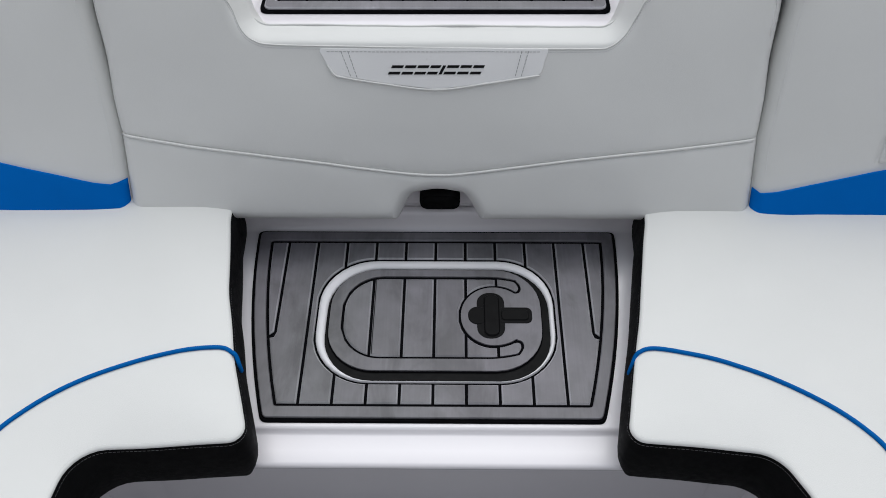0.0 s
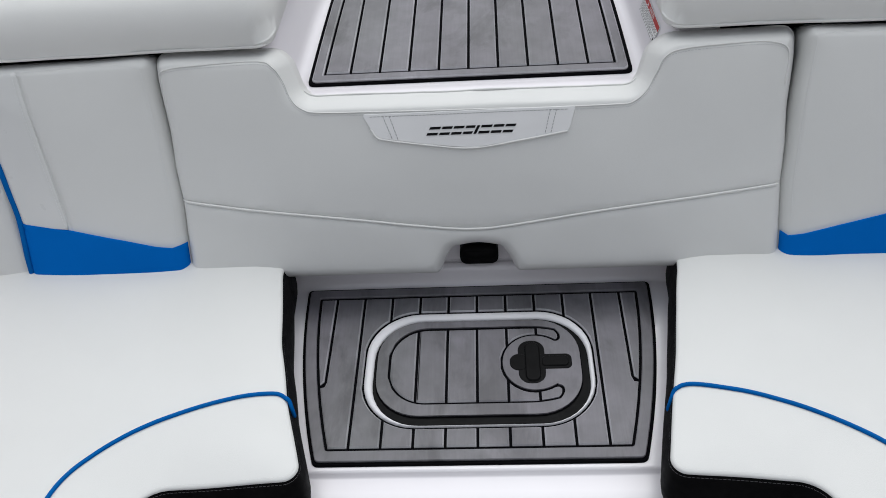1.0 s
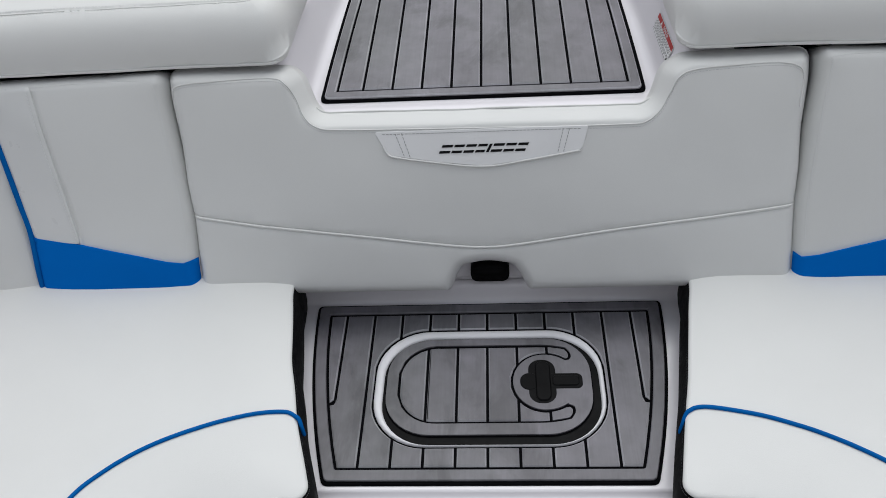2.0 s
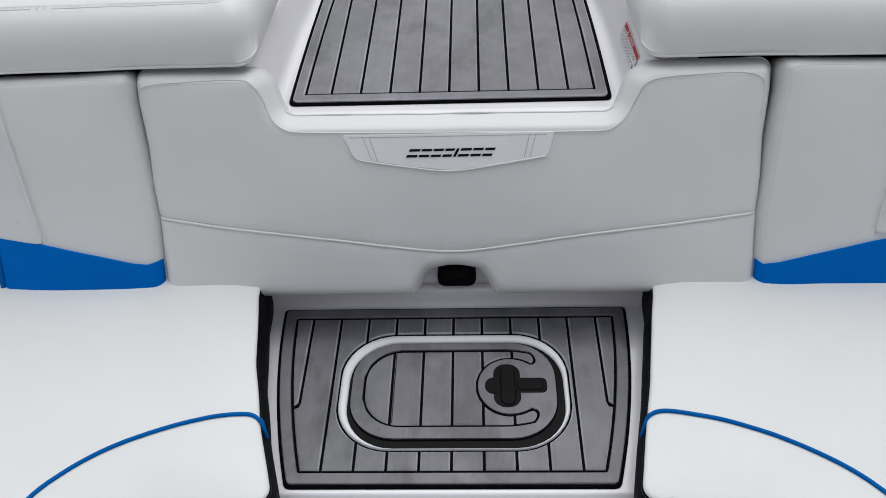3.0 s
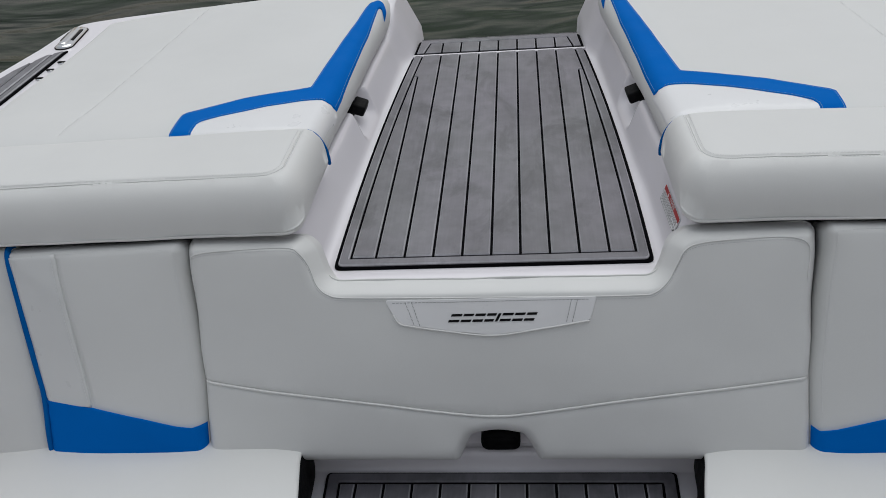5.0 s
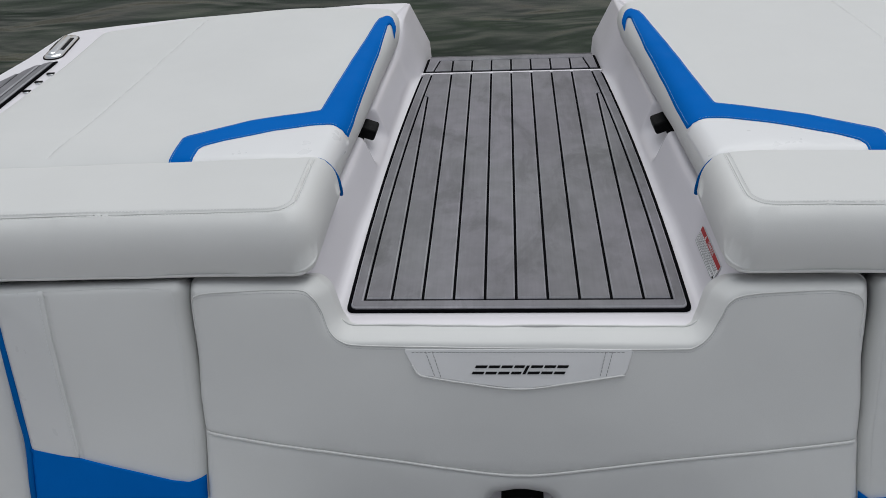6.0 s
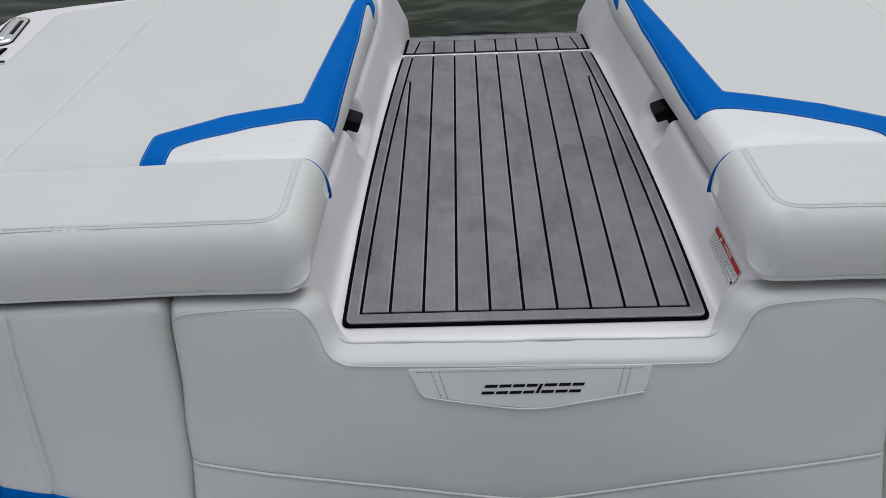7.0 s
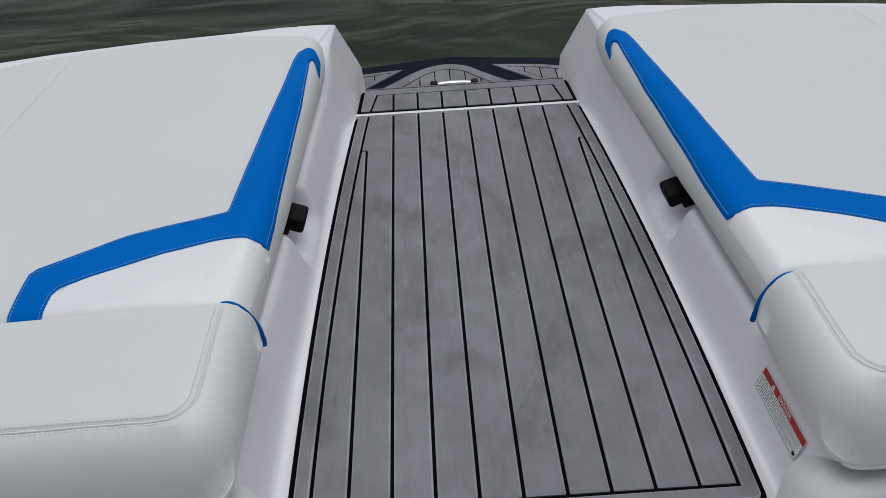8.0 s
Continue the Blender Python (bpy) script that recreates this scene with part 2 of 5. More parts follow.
class Pad:
    """An upholstered form over an outline in its own plane: a rounded rim, a slight crown, sunk seams and soft unevenness."""

    def __init__(self, outline, place, ra=0.015, rb=0.03, crown=0.006, reach=0.10, seams=(), shape=None, roll=None, soft=0.0016):
        line = dense([Vector((p[0], p[1])) for p in outline], 0.012)
        self.soft, self.seed, self.line = soft, 10 * line[0].x + 3 * line[0].y, []
        for i, p in enumerate(line):
            t = (line[(i + 1) % len(line)] - line[i - 1]).normalized()
            self.line.append(p + Vector((-t.y, t.x)) * soft * 0.9 * noise.noise((p.x * 13, p.y * 13, self.seed)))
        self.place, self.ra, self.rb, self.crown, self.reach, self.seams, self.shape, self.roll = place, ra, rb, crown, reach, seams, shape, roll

    def height(self, pts):
        d = gap_to(pts, self.line)
        t = np.clip(1 - d / self.ra, 0, 1)
        h = (self.roll(pts) if self.roll else -self.rb * (1 - np.sqrt(1 - t * t))) + self.crown * (1 - np.exp(-d / self.reach))
        for line, width, depth in self.seams:
            s = gap_to(pts, line, False)
            h = h - depth * np.exp(-(s / width) ** 2)
            pucker = np.array([noise.noise((p[0] * 55, p[1] * 55, self.seed)) for p in pts])
            h = h + 0.0007 * pucker * np.exp(-(s / 0.011) ** 2)
        if self.soft:
            h = h + self.soft * np.array([noise.noise((p[0] * 8, p[1] * 8, self.seed)) + 0.4 * noise.noise((p[0] * 21, p[1] * 21, self.seed + 7)) for p in pts])
        if self.shape is not None:
            h = h + np.array([self.shape(p[0], p[1]) for p in pts])
        return h

    def world(self, pts, lift=0.0):
        return [self.place @ Vector((p[0], p[1], h + lift)) for p, h in zip(pts, self.height(pts))]

    def mesh_points(self, line, grid):
        pts = []
        n = len(line)
        area = sum(line[i].x * line[(i + 1) % n].y - line[(i + 1) % n].x * line[i].y for i in range(n))
        flip = 1 if area > 0 else -1
        for f in (0.04, 0.13, 0.28, 0.5, 0.75, 1.0, 1.5):
            off = self.ra * f
            ring = []
            for i in range(n):
                t = (line[(i + 1) % n] - line[i - 1]).normalized()
                ring.append(line[i] + Vector((-t.y, t.x)) * flip * off)
            keep = gap_to(ring, line) > off * 0.97
            pts += [q for q, k in zip(ring, keep) if k]
        for seam, width, _ in self.seams:
            s = dense(seam, 0.012, False)
            for off in (-2, -1, -0.5, 0, 0.5, 1, 2):
                for i in range(len(s)):
                    t = (s[min(i + 1, len(s) - 1)] - s[max(i - 1, 0)]).normalized()
                    pts.append(Vector((s[i].x - t.y * off * width, s[i].y + t.x * off * width)))
        xs, ys = [p.x for p in line], [p.y for p in line]
        g = []
        for i in range(int((max(xs) - min(xs)) / grid) + 1):
            for j in range(int((max(ys) - min(ys)) / grid) + 1):
                g.append(Vector((min(xs) + (i + 0.5 * (j % 2)) * grid, min(ys) + j * grid)))
        keep = gap_to(g, line) > self.ra * 1.7
        pts += [q for q, k in zip(g, keep) if k]
        ok = inside(pts, line)
        near = gap_to(pts, line) > 1e-4
        return [q for q, k, w in zip(pts, ok, near) if k and w]

    def sheet(self, line, grid, lift):
        from_line = [Vector((p[0], p[1])) for p in line]
        pts = from_line + self.mesh_points(from_line, grid)
        n = len(from_line)
        co, _, fs, _, _, _ = geometry.delaunay_2d_cdt(pts, [(i, (i + 1) % n) for i in range(n)], [], 1, 1e-6)
        return self.world(co, lift), [list(f) for f in fs]

    def top(self, name, material, parent, grid=0.02, label=""):
        v, f = self.sheet(self.line, grid, 0)
        return raw(name, v, f, material, parent, label)

    def body(self, name, material, parent, depth, grid=0.02, tuck=0.006, label=""):
        """Top and side in one mesh."""
        v, f = self.sheet(self.line, grid, 0)
        v2, f2 = self.skirt_data(depth, tuck)
        k = len(v)
        bm = bmesh.new()
        vs = [bm.verts.new(q) for q in v + v2]
        for face in f + [[i + k for i in q] for q in f2]:
            try:
                bm.faces.new([vs[i] for i in face])
            except ValueError:
                pass
        bmesh.ops.remove_doubles(bm, verts=bm.verts, dist=1e-5)
        return part(name, bm, material, parent, label)

    def skirt_data(self, depth, tuck, bulge=0.0):
        line = self.line
        n = len(line)
        area = sum(line[i].x * line[(i + 1) % n].y - line[(i + 1) % n].x * line[i].y for i in range(n))
        flip = 1 if area > 0 else -1
        h0 = self.height(line)
        verts, faces = [], []
        steps = 6
        for k in range(steps + 1):
            f = k / steps
            off = tuck * f * f - bulge * math.sin(math.pi * f)
            for i in range(n):
                t = (line[(i + 1) % n] - line[i - 1]).normalized()
                q = line[i] + Vector((-t.y, t.x)) * flip * off
                verts.append(self.place @ Vector((q.x, q.y, h0[i] * (1 - f) - depth * f)))
        for k in range(steps):
            for i in range(n):
                j = (i + 1) % n
                faces.append((k * n + i, k * n + j, (k + 1) * n + j, (k + 1) * n + i))
        return verts, faces

    def skirt(self, name, material, parent, depth, tuck=0.006, bulge=0.0, label=""):
        v, f = self.skirt_data(depth, tuck, bulge)
        return raw(name, v, f, material, parent, label)

    def patch(self, name, outline, material, parent, lift=0.0016, grid=0.012, label=""):
        """A piece of other cloth sewn on: it follows the pad and its rim turns down into it."""
        line = dense([Vector((p[0], p[1])) for p in outline], 0.010)
        v, f = self.sheet(line, grid, lift)
        n = len(line)
        low = self.world(line, -0.003)
        k = len(v)
        return raw(name, v + low, f + [(i, (i + 1) % n, k + (i + 1) % n, k + i) for i in range(n)], material, parent, label)

    def cord(self, name, line, radius, material, parent, lift=0.0, label=""):
        pts = dense([Vector((p[0], p[1])) for p in line], 0.008, False)
        return tube(name, self.world(pts, lift), radius, material, parent, label)

    def stitches(self, name, lines, material, parent, pitch=0.0062, length=0.0044, width=0.0011, lift=0.0008, label=""):
        verts, faces = [], []
        for line in lines:
            pts = dense([Vector((p[0], p[1])) for p in line], pitch, False)
            w = self.world(pts, lift)
            normal = (self.place.to_3x3() @ Vector((0, 0, 1))).normalized()
            for i in range(len(w) - 1):
                a, b = w[i], w[i + 1]
                t = (b - a)
                if t.length < 1e-5:
                    continue
                b = a + t * (length / pitch)
                side = t.cross(normal).normalized() * width / 2
                k = len(verts)
                mid = (a + b) / 2 + normal * width * 0.3
                verts += [a - side, a + side, b + side, b - side, mid - side * 0.6, mid + side * 0.6]
                faces += [(k, k + 1, k + 5, k + 4), (k + 4, k + 5, k + 2, k + 3), (k, k + 4, k + 3), (k + 1, k + 2, k + 5)]
        return tagged(raw(name, verts, faces, material, parent, label), kind="stuff")


def tube(name, pts, radius, material, parent, label="", sides=8):
    verts, faces = [], []
    up = Vector((0.123, 0.2, 0.97)).normalized()
    m = len(pts)
    for i, p in enumerate(pts):
        t = (pts[min(i + 1, m - 1)] - pts[max(i - 1, 0)]).normalized()
        a = t.cross(up)
        a = a.normalized() if a.length > 1e-4 else Vector((1, 0, 0))
        b = a.cross(t).normalized()
        r = radius * (0.55 if i in (0, m - 1) else 1)
        verts += [p + (a * math.cos(w) + b * math.sin(w)) * r for w in (2 * math.pi * k / sides for k in range(sides))]
    for i in range(m - 1):
        for k in range(sides):
            faces.append((i * sides + k, i * sides + (k + 1) % sides, (i + 1) * sides + (k + 1) % sides, (i + 1) * sides + k))
    faces += [tuple(range(sides)), tuple((m - 1) * sides + k for k in range(sides))]
    return raw(name, verts, faces, material, parent, label)


def offset(poly, d):
    """The outline moved inwards by d."""
    n = len(poly)
    p = [Vector((q[0], q[1])) for q in poly]
    area = sum(p[i].x * p[(i + 1) % n].y - p[(i + 1) % n].x * p[i].y for i in range(n))
    s = 1 if area > 0 else -1
    out = []
    for i in range(n):
        a, b = (p[i] - p[i - 1]), (p[(i + 1) % n] - p[i])
        a, b = (a.normalized() if a.length else b.normalized()), (b.normalized() if b.length else a.normalized())
        na, nb = Vector((-a.y, a.x)) * s, Vector((-b.y, b.x)) * s
        m = na + nb
        m = m / max(0.35, m.length_squared / 2) if m.length > 1e-6 else na
        out.append(p[i] + m * d)
    return out


def slab(name, poly, z0, z1, material, parent, edge=0.0023, label="", bend=None, smooth=False):
    """A flat piece over an outline with a small chamfer round its top."""
    p = [Vector((q[0], q[1])) for q in poly]
    n = len(p)
    t = offset(p, edge)
    lay = lambda q, z: Vector((q.x, q.y, z - (bend(q.x, q.y) if bend else 0)))
    verts = [lay(q, z0) for q in p] + [lay(q, z1 - edge) for q in p] + [lay(q, z1) for q in t]
    faces = [(i, (i + 1) % n, n + (i + 1) % n, n + i) for i in range(n)]
    faces += [(n + i, n + (i + 1) % n, 2 * n + (i + 1) % n, 2 * n + i) for i in range(n)]
    faces += [tuple(range(2 * n, 3 * n))]
    ob = raw(name, verts, faces, material, parent, label, smooth)
    if material is FOAM:
        # the chamfer is painted paler, for the light that groove edges catch
        ob.data.materials.append(LIT_EDGE)
        for i in range(n, min(2 * n, len(ob.data.polygons))):
            ob.data.polygons[i].material_index = 1
    return ob


def ring(name, outer, inner, z0, z1, material, parent, edge=0.0012, label="", bend=None, smooth=False):
    """A flat frame between two outlines of as many points."""
    n = len(outer)
    o, q = [Vector((a[0], a[1])) for a in outer], [Vector((a[0], a[1])) for a in inner]
    o2, q2 = offset(o, edge), offset(q, -edge)
    lay = lambda a, z: Vector((a.x, a.y, z - (bend(a.x, a.y) if bend else 0)))
    loops = [[lay(a, z0) for a in o], [lay(a, z1 - edge) for a in o], [lay(a, z1) for a in o2], [lay(a, z1) for a in q2], [lay(a, z1 - edge) for a in q], [lay(a, z0) for a in q]]
    verts = [v for loop in loops for v in loop]
    faces = [(k * n + i, k * n + (i + 1) % n, (k + 1) * n + (i + 1) % n, (k + 1) * n + i) for k in range(5) for i in range(n)]
    return raw(name, verts, faces, material, parent, label, smooth)


def box(bm, lo, hi, bevel=0.002, seg=2, m=None):
    """A rounded block added to bm."""
    got = bmesh.ops.create_cube(bm, size=1)["verts"]
    for v in got:
        v.co = Vector([lo[i] + (v.co[i] + 0.5) * (hi[i] - lo[i]) for i in range(3)])
    es = list({e for v in got for e in v.link_edges})
    if bevel:
        made = bmesh.ops.bevel(bm, geom=es, offset=bevel, segments=seg, profile=0.5, affect="EDGES")["verts"]
        got = list({v for v in got if v.is_valid} | set(made))
    if m is not None:
        bmesh.ops.transform(bm, matrix=m, verts=got)
    return bm


def cut(poly, x0, x1):
    """The part of an outline between two lines of constant x."""
    def half(pts, x, keep_right):
        out = []
        for i, a in enumerate(pts):
            b = pts[(i + 1) % len(pts)]
            ia, ib = (a[0] >= x) == keep_right or a[0] == x, (b[0] >= x) == keep_right or b[0] == x
            if ia:
                out.append(a)
            if ia != ib:
                t = (x - a[0]) / (b[0] - a[0])
                out.append((x, a[1] + t * (b[1] - a[1])))
        return out
    return half(half([tuple(p[:2]) for p in poly], x0, True), x1, False)


# ---- plan: x to starboard, y towards the stern, z up ----
FLOOR_Z, STEP_Z, WALK_Z, DECK_Z = -0.08, 0.192, 0.535, 0.682
PITCH, GROOVE = 0.0508, 0.0046


def walk_half(y):
    """Half the width of the walkway's mat."""
    t = (y - 2.063) / 0.98
    return 0.2755 - 0.0455 * t + 0.044 * t * (1 - t)


def wall_half(y):
    """Half the width between the walkway's walls, at their foot."""
    t = (y - 2.063) / 0.98
    near = min(1.0, max(0.0, (2.42 - y) / 0.12))
    return 0.2755 - 0.0455 * t + 0.018 * t * (1 - t) + 0.0045 * near * near * (3 - 2 * near)


def step_half(y):
    """Half the width of the step's mat, with its bowed sides."""
    t = (y - 1.538) / 0.366
    return 0.256 + 0.056 * t + 0.052 * t * (1 - t)


# ---- water ----
def water():
    n, m = 190, 190
    us = np.linspace(-1, 1, n)
    xs = np.sinh(us * 6.2) / np.sinh(6.2) * 700
    ys = 4.0 + np.sinh(us * 6.2) / np.sinh(6.2) * 700
    verts, faces = [], []
    for y in ys:
        for x in xs:
            far = math.hypot(x, y - 3)
            fade = 1 / (1 + (far / 18) ** 2)
            h = 0.030 * noise.noise((x * 1.1, y * 1.9, 0.3)) + 0.012 * noise.noise((x * 3.1 + 5, y * 4.3, 1.7)) + 0.003 * noise.noise((x * 8, y * 9, 4.1))
            verts.append((x, y, -0.15 + h * fade))
    for j in range(m - 1):
        for i in range(n - 1):
            faces.append((j * n + i, j * n + i + 1, (j + 1) * n + i + 1, (j + 1) * n + i))
    me = bpy.data.meshes.new("water")
    me.from_pydata(verts, [], faces)
    me.materials.append(WATER)
    me.polygons.foreach_set("use_smooth", [True] * len(me.polygons))
    tagged(new("water", me), "dark green rippled lake water under a grey sky", "water", kind="structure")


water()


# ---- cockpit floor and plain walls that close the cockpit ----
def cockpit():
    bm = bmesh.new()
    box(bm, (-0.99, -1.2, FLOOR_Z - 0.05), (0.99, 1.96, FLOOR_Z), 0.0)
    floor = part("floor", bm, FLOOR_MAT, None, smooth=False)
    tagged(floor, "light grey foam cockpit floor of a boat", "floor", kind="structure")
    # unseen wall, added to keep low forward sky off the backrests
    bm = bmesh.new()
    box(bm, (-1.0, -1.26, FLOOR_Z - 0.05), (1.0, -1.2, 1.12), 0.012)
    tagged(part("wall_forward", bm, FLOOR_MAT, None), "plain grey unseen wall, added to close the cockpit and block low sky", "wall", kind="structure")
    for s, name in ((-1, "wall_port"), (1, "wall_starboard")):
        bm = bmesh.new()
        box(bm, (min(s * 0.97, s * 1.0), -1.2, FLOOR_Z - 0.05), (max(s * 0.97, s * 1.0), 2.1, 0.67), 0.004)
        tagged(part(name, bm, GEL, None), "white moulded inner side of the cockpit", "wall", kind="structure")
    bm = bmesh.new()
    box(bm, (-0.97, 1.948, FLOOR_Z), (0.97, 2.06, 0.31), 0.004)
    box(bm, (-0.97, 2.02, 0.30), (0.97, 2.06, 0.52), 0.004)
    tagged(part("wall_transom", bm, GEL, None), "white moulded bulkhead behind the backrests", "wall", kind="structure")


cockpit()


# ---- step ----
def boat_step():
    root = holder("step", "white moulded fibreglass step between the seats", "step", kind="structure", at=(0, 1.72, FLOOR_Z))
    bm = bmesh.new()
    prof = [(1.515, FLOOR_Z - 0.01), (1.512, 0.12), (1.508, 0.150), (1.496, 0.162), (1.481, 0.166), (1.4765, 0.169), (1.4755, 0.1735), (1.4775, 0.1775), (1.482, 0.1792), (1.500, 0.1808), (1.5225, 0.1822), (1.5262, 0.1838), (1.5285, 0.1885), (1.531, 0.1912), (1.534, STEP_Z), (1.909, STEP_Z), (1.913, 0.1932), (1.917, 0.1965), (1.9205, 0.2025), (1.923, 0.210), (1.925, 0.2185), (1.9272, 0.2245), (1.931, 0.2275), (1.937, 0.2285), (1.9398, 0.2285), (1.9404, 0.2255), (1.9436, 0.2255), (1.9442, 0.2285), (1.953, 0.2285)]
    vs = [[bm.verts.new((x, y, z)) for y, z in prof] for x in (-0.44, -0.2, 0.0, 0.2, 0.44)]
    for p, q in zip(vs[:-1], vs[1:]):
        for i in range(len(prof) - 1):
            bm.faces.new((p[i], q[i], q[i + 1], p[i + 1]))
    part("body", bm, GEL, root)


boat_step()


def latch():
    root = holder("latch", "black plastic push latch under the centre backrest", "latch", at=(0.007, 1.93, 0.228))
    bm = bmesh.new()
    pts = rounded([(-0.025, 0.010), (0.039, 0.010), (0.044, 0.047), (-0.030, 0.047)], [0.013, 0.013, 0.020, 0.020], 6)
    vs = [bm.verts.new((p.x, 1.917, 0.232 + p.y)) for p in pts]
    face = bm.faces.new(vs)
    out = bmesh.ops.extrude_face_region(bm, geom=[face])["geom"]
    bmesh.ops.translate(bm, vec=(0, 0.03, 0), verts=[g for g in out if isinstance(g, bmesh.types.BMVert)])
    bmesh.ops.bevel(bm, geom=[e for e in bm.edges if abs(e.verts[0].co.y - 1.917) < 1e-5 and abs(e.verts[1].co.y - 1.917) < 1e-5], offset=0.004, segments=3, affect="EDGES")
    part("tongue", bm, PLASTIC, root)
    bm = bmesh.new()
    box(bm, (-0.026, 1.935, 0.236), (0.040, 1.955, 0.31), 0.006)
    part("backplate", bm, PLASTIC, root)


latch()


# ---- foam mats with planks ----
def mat_loop(y0, y1, half, d, r):
    """Outline of a mat, moved inwards by d; always the same number of points."""
    a, b = y0 + d, y1 - d
    right = []
    for k in range(15):
        y = a + (b - a) * k / 14
        right.append((half(y) - d, y))
    rr = max(r - d * 0.5, 0.004)
    poly = right + [(-x, y) for x, y in reversed(right)]
    radii = [rr] + [0] * 13 + [rr] + [rr] + [0] * 13 + [rr]
    out = []
    n = len(poly)
    for i in range(n):
        if radii[i]:
            p, q, o = Vector(poly[i]), Vector(poly[i - 1]), Vector(poly[(i + 1) % n])
            u, v = (q - p).normalized() * rr, (o - p).normalized() * rr
            for k in range(6):
                t = k / 5
                out.append((p + u * (1 - t) ** 2 + v * t ** 2))
        else:
            out.append(Vector(poly[i]))
    return out


def walkway_mat():
    root = holder("walkway_mat", "grey brushed foam deck mat with black grooves along its planks", "deck mat", at=(0, 2.55, WALK_Z))
    y0, y1, tip = 2.0672, 3.038, 2.895
    slab("backing", mat_loop(y0, y1, walk_half, 0, 0.014), WALK_Z, WALK_Z + 0.0055, EDGE, root, 0.002, "black foam backing")
    rim = lambda y: walk_half(y) - 0.0072
    line = lambda y: walk_half(y) - 0.0255
    ys = [y0 + 0.0225 + (y1 - 0.001 - y0 - 0.0225) * k / 12 for k in range(13)]
    near, far = y0 + 0.0030, y1 - 0.001
    outer = [(rim(y), y) for y in reversed(ys)] + [(p.x, p.y) for p in rounded([(rim(near + 0.03), near + 0.03), (rim(near), near), (-rim(near), near), (-rim(near + 0.03), near + 0.03)], [0, 0.010, 0.010, 0], 5)][1:-1] + [(-rim(y), y) for y in ys]
    inner_line = [(-line(y), y) for y in reversed(ys)] + [(line(y), y) for y in ys]
    slab("border", outer + inner_line, WALK_Z + 0.004, WALK_Z + 0.010, FOAM, root)
    inner = lambda y: walk_half(y) - 0.0255 - GROOVE
    g = GROOVE / 2
    a, b = y0 + 0.0225 + GROOVE, y1 - 0.001
    lo, hi = WALK_Z + 0.004, WALK_Z + 0.010
    for k in range(-3, 3):
        x0, x1 = k * PITCH + g, (k + 1) * PITCH - g
        slab("plank", [(x0, a), (x1, a), (x1, b), (x0, b)], lo, hi, FOAM, root)
    for s in (-1, 1):
        x3, x4 = 3 * PITCH + g, 4 * PITCH - g
        slab("plank", [(s * x3, a), (s * x4, a), (s * x4, tip), (s * (x4 + 0.003), tip + GROOVE), (s * inner(tip + GROOVE), tip + GROOVE), (s * inner(b), b), (s * x3, b)], lo, hi, FOAM, root)
        x5 = 4 * PITCH + g
        side = [(s * inner(a + (tip - a) * t / 8), a + (tip - a) * t / 8) for t in range(9)]
        slab("plank", [(s * x5, a)] + side + [(s * x5, tip)], lo, hi, FOAM, root)


def sill_mat():
    root = holder("sill_mat", "narrow grey foam mat on the stern sill", "deck mat", at=(0, 3.1, WALK_Z))
    y0, fold, y1 = 3.051, 3.150, 3.200
    half = lambda y: walk_half(3.05) - 0.0005 - 0.07 * (y - 3.05)
    lo, hi = WALK_Z + 0.004, WALK_Z + 0.010
    slab("backing", rounded([(-half(y0), y0), (half(y0), y0), (half(fold), fold), (-half(fold), fold)], 0.006, 4), WALK_Z, WALK_Z + 0.0055, EDGE, root, 0.002, "black foam backing")
    line, near, far = 3.128, y0 + 0.0065, 3.150
    o, q = (lambda y: half(y) - 0.0085), (lambda y: half(y) - 0.027 - 0.10 * (y - 3.06))
    slab("border", [(-o(near), near), (-o(far), far), (o(far), far), (o(near), near), (q(near), near), (q(line), line), (-q(line), line), (-q(near), near)], lo, hi, FOAM, root)
    # nosing that turns down over the stern edge
    verts, faces = [], []
    prof = [(3.150, hi), (3.156, hi - 0.0012), (3.162, hi - 0.0042), (3.167, hi - 0.0085), (3.172, hi - 0.015), (3.176, hi - 0.024), (3.179, hi - 0.038), (3.180, hi - 0.065)]
    for y, z in prof:
        verts += [(-o(3.15) + 0.10 * (y - 3.15), y, z), (o(3.15) - 0.10 * (y - 3.15), y, z)]
    n = len(verts)
    verts += [(x, y - 0.004, z - 0.012) for x, y, z in verts]
    faces = [(2 * i, 2 * i + 1, 2 * i + 3, 2 * i + 2) for i in range(len(prof) - 1)]
    faces += [(2 * i, 2 * i + 2, n + 2 * i + 2, n + 2 * i) for i in range(len(prof) - 1)] + [(2 * i + 1, 2 * i + 3, n + 2 * i + 3, n + 2 * i + 1) for i in range(len(prof) - 1)]
    raw("nosing", verts, faces, FOAM, root)
    g = GROOVE / 2
    for k in range(-4, 4):
        x0, x1 = k * PITCH + g, (k + 1) * PITCH - g
        a, b = near, line - GROOVE
        pts = [(x0, a), (x1, a), (x1, b), (x0, b)]
        if k == -4:
            pts = [(-q(a) + GROOVE, a), (x1, a), (x1, b), (-q(b) + GROOVE, b)]
        if k == 3:
            pts = [(x0, a), (q(a) - GROOVE, a), (q(b) - GROOVE, b), (x0, b)]
        slab("plank", pts, lo, hi, FOAM, root)


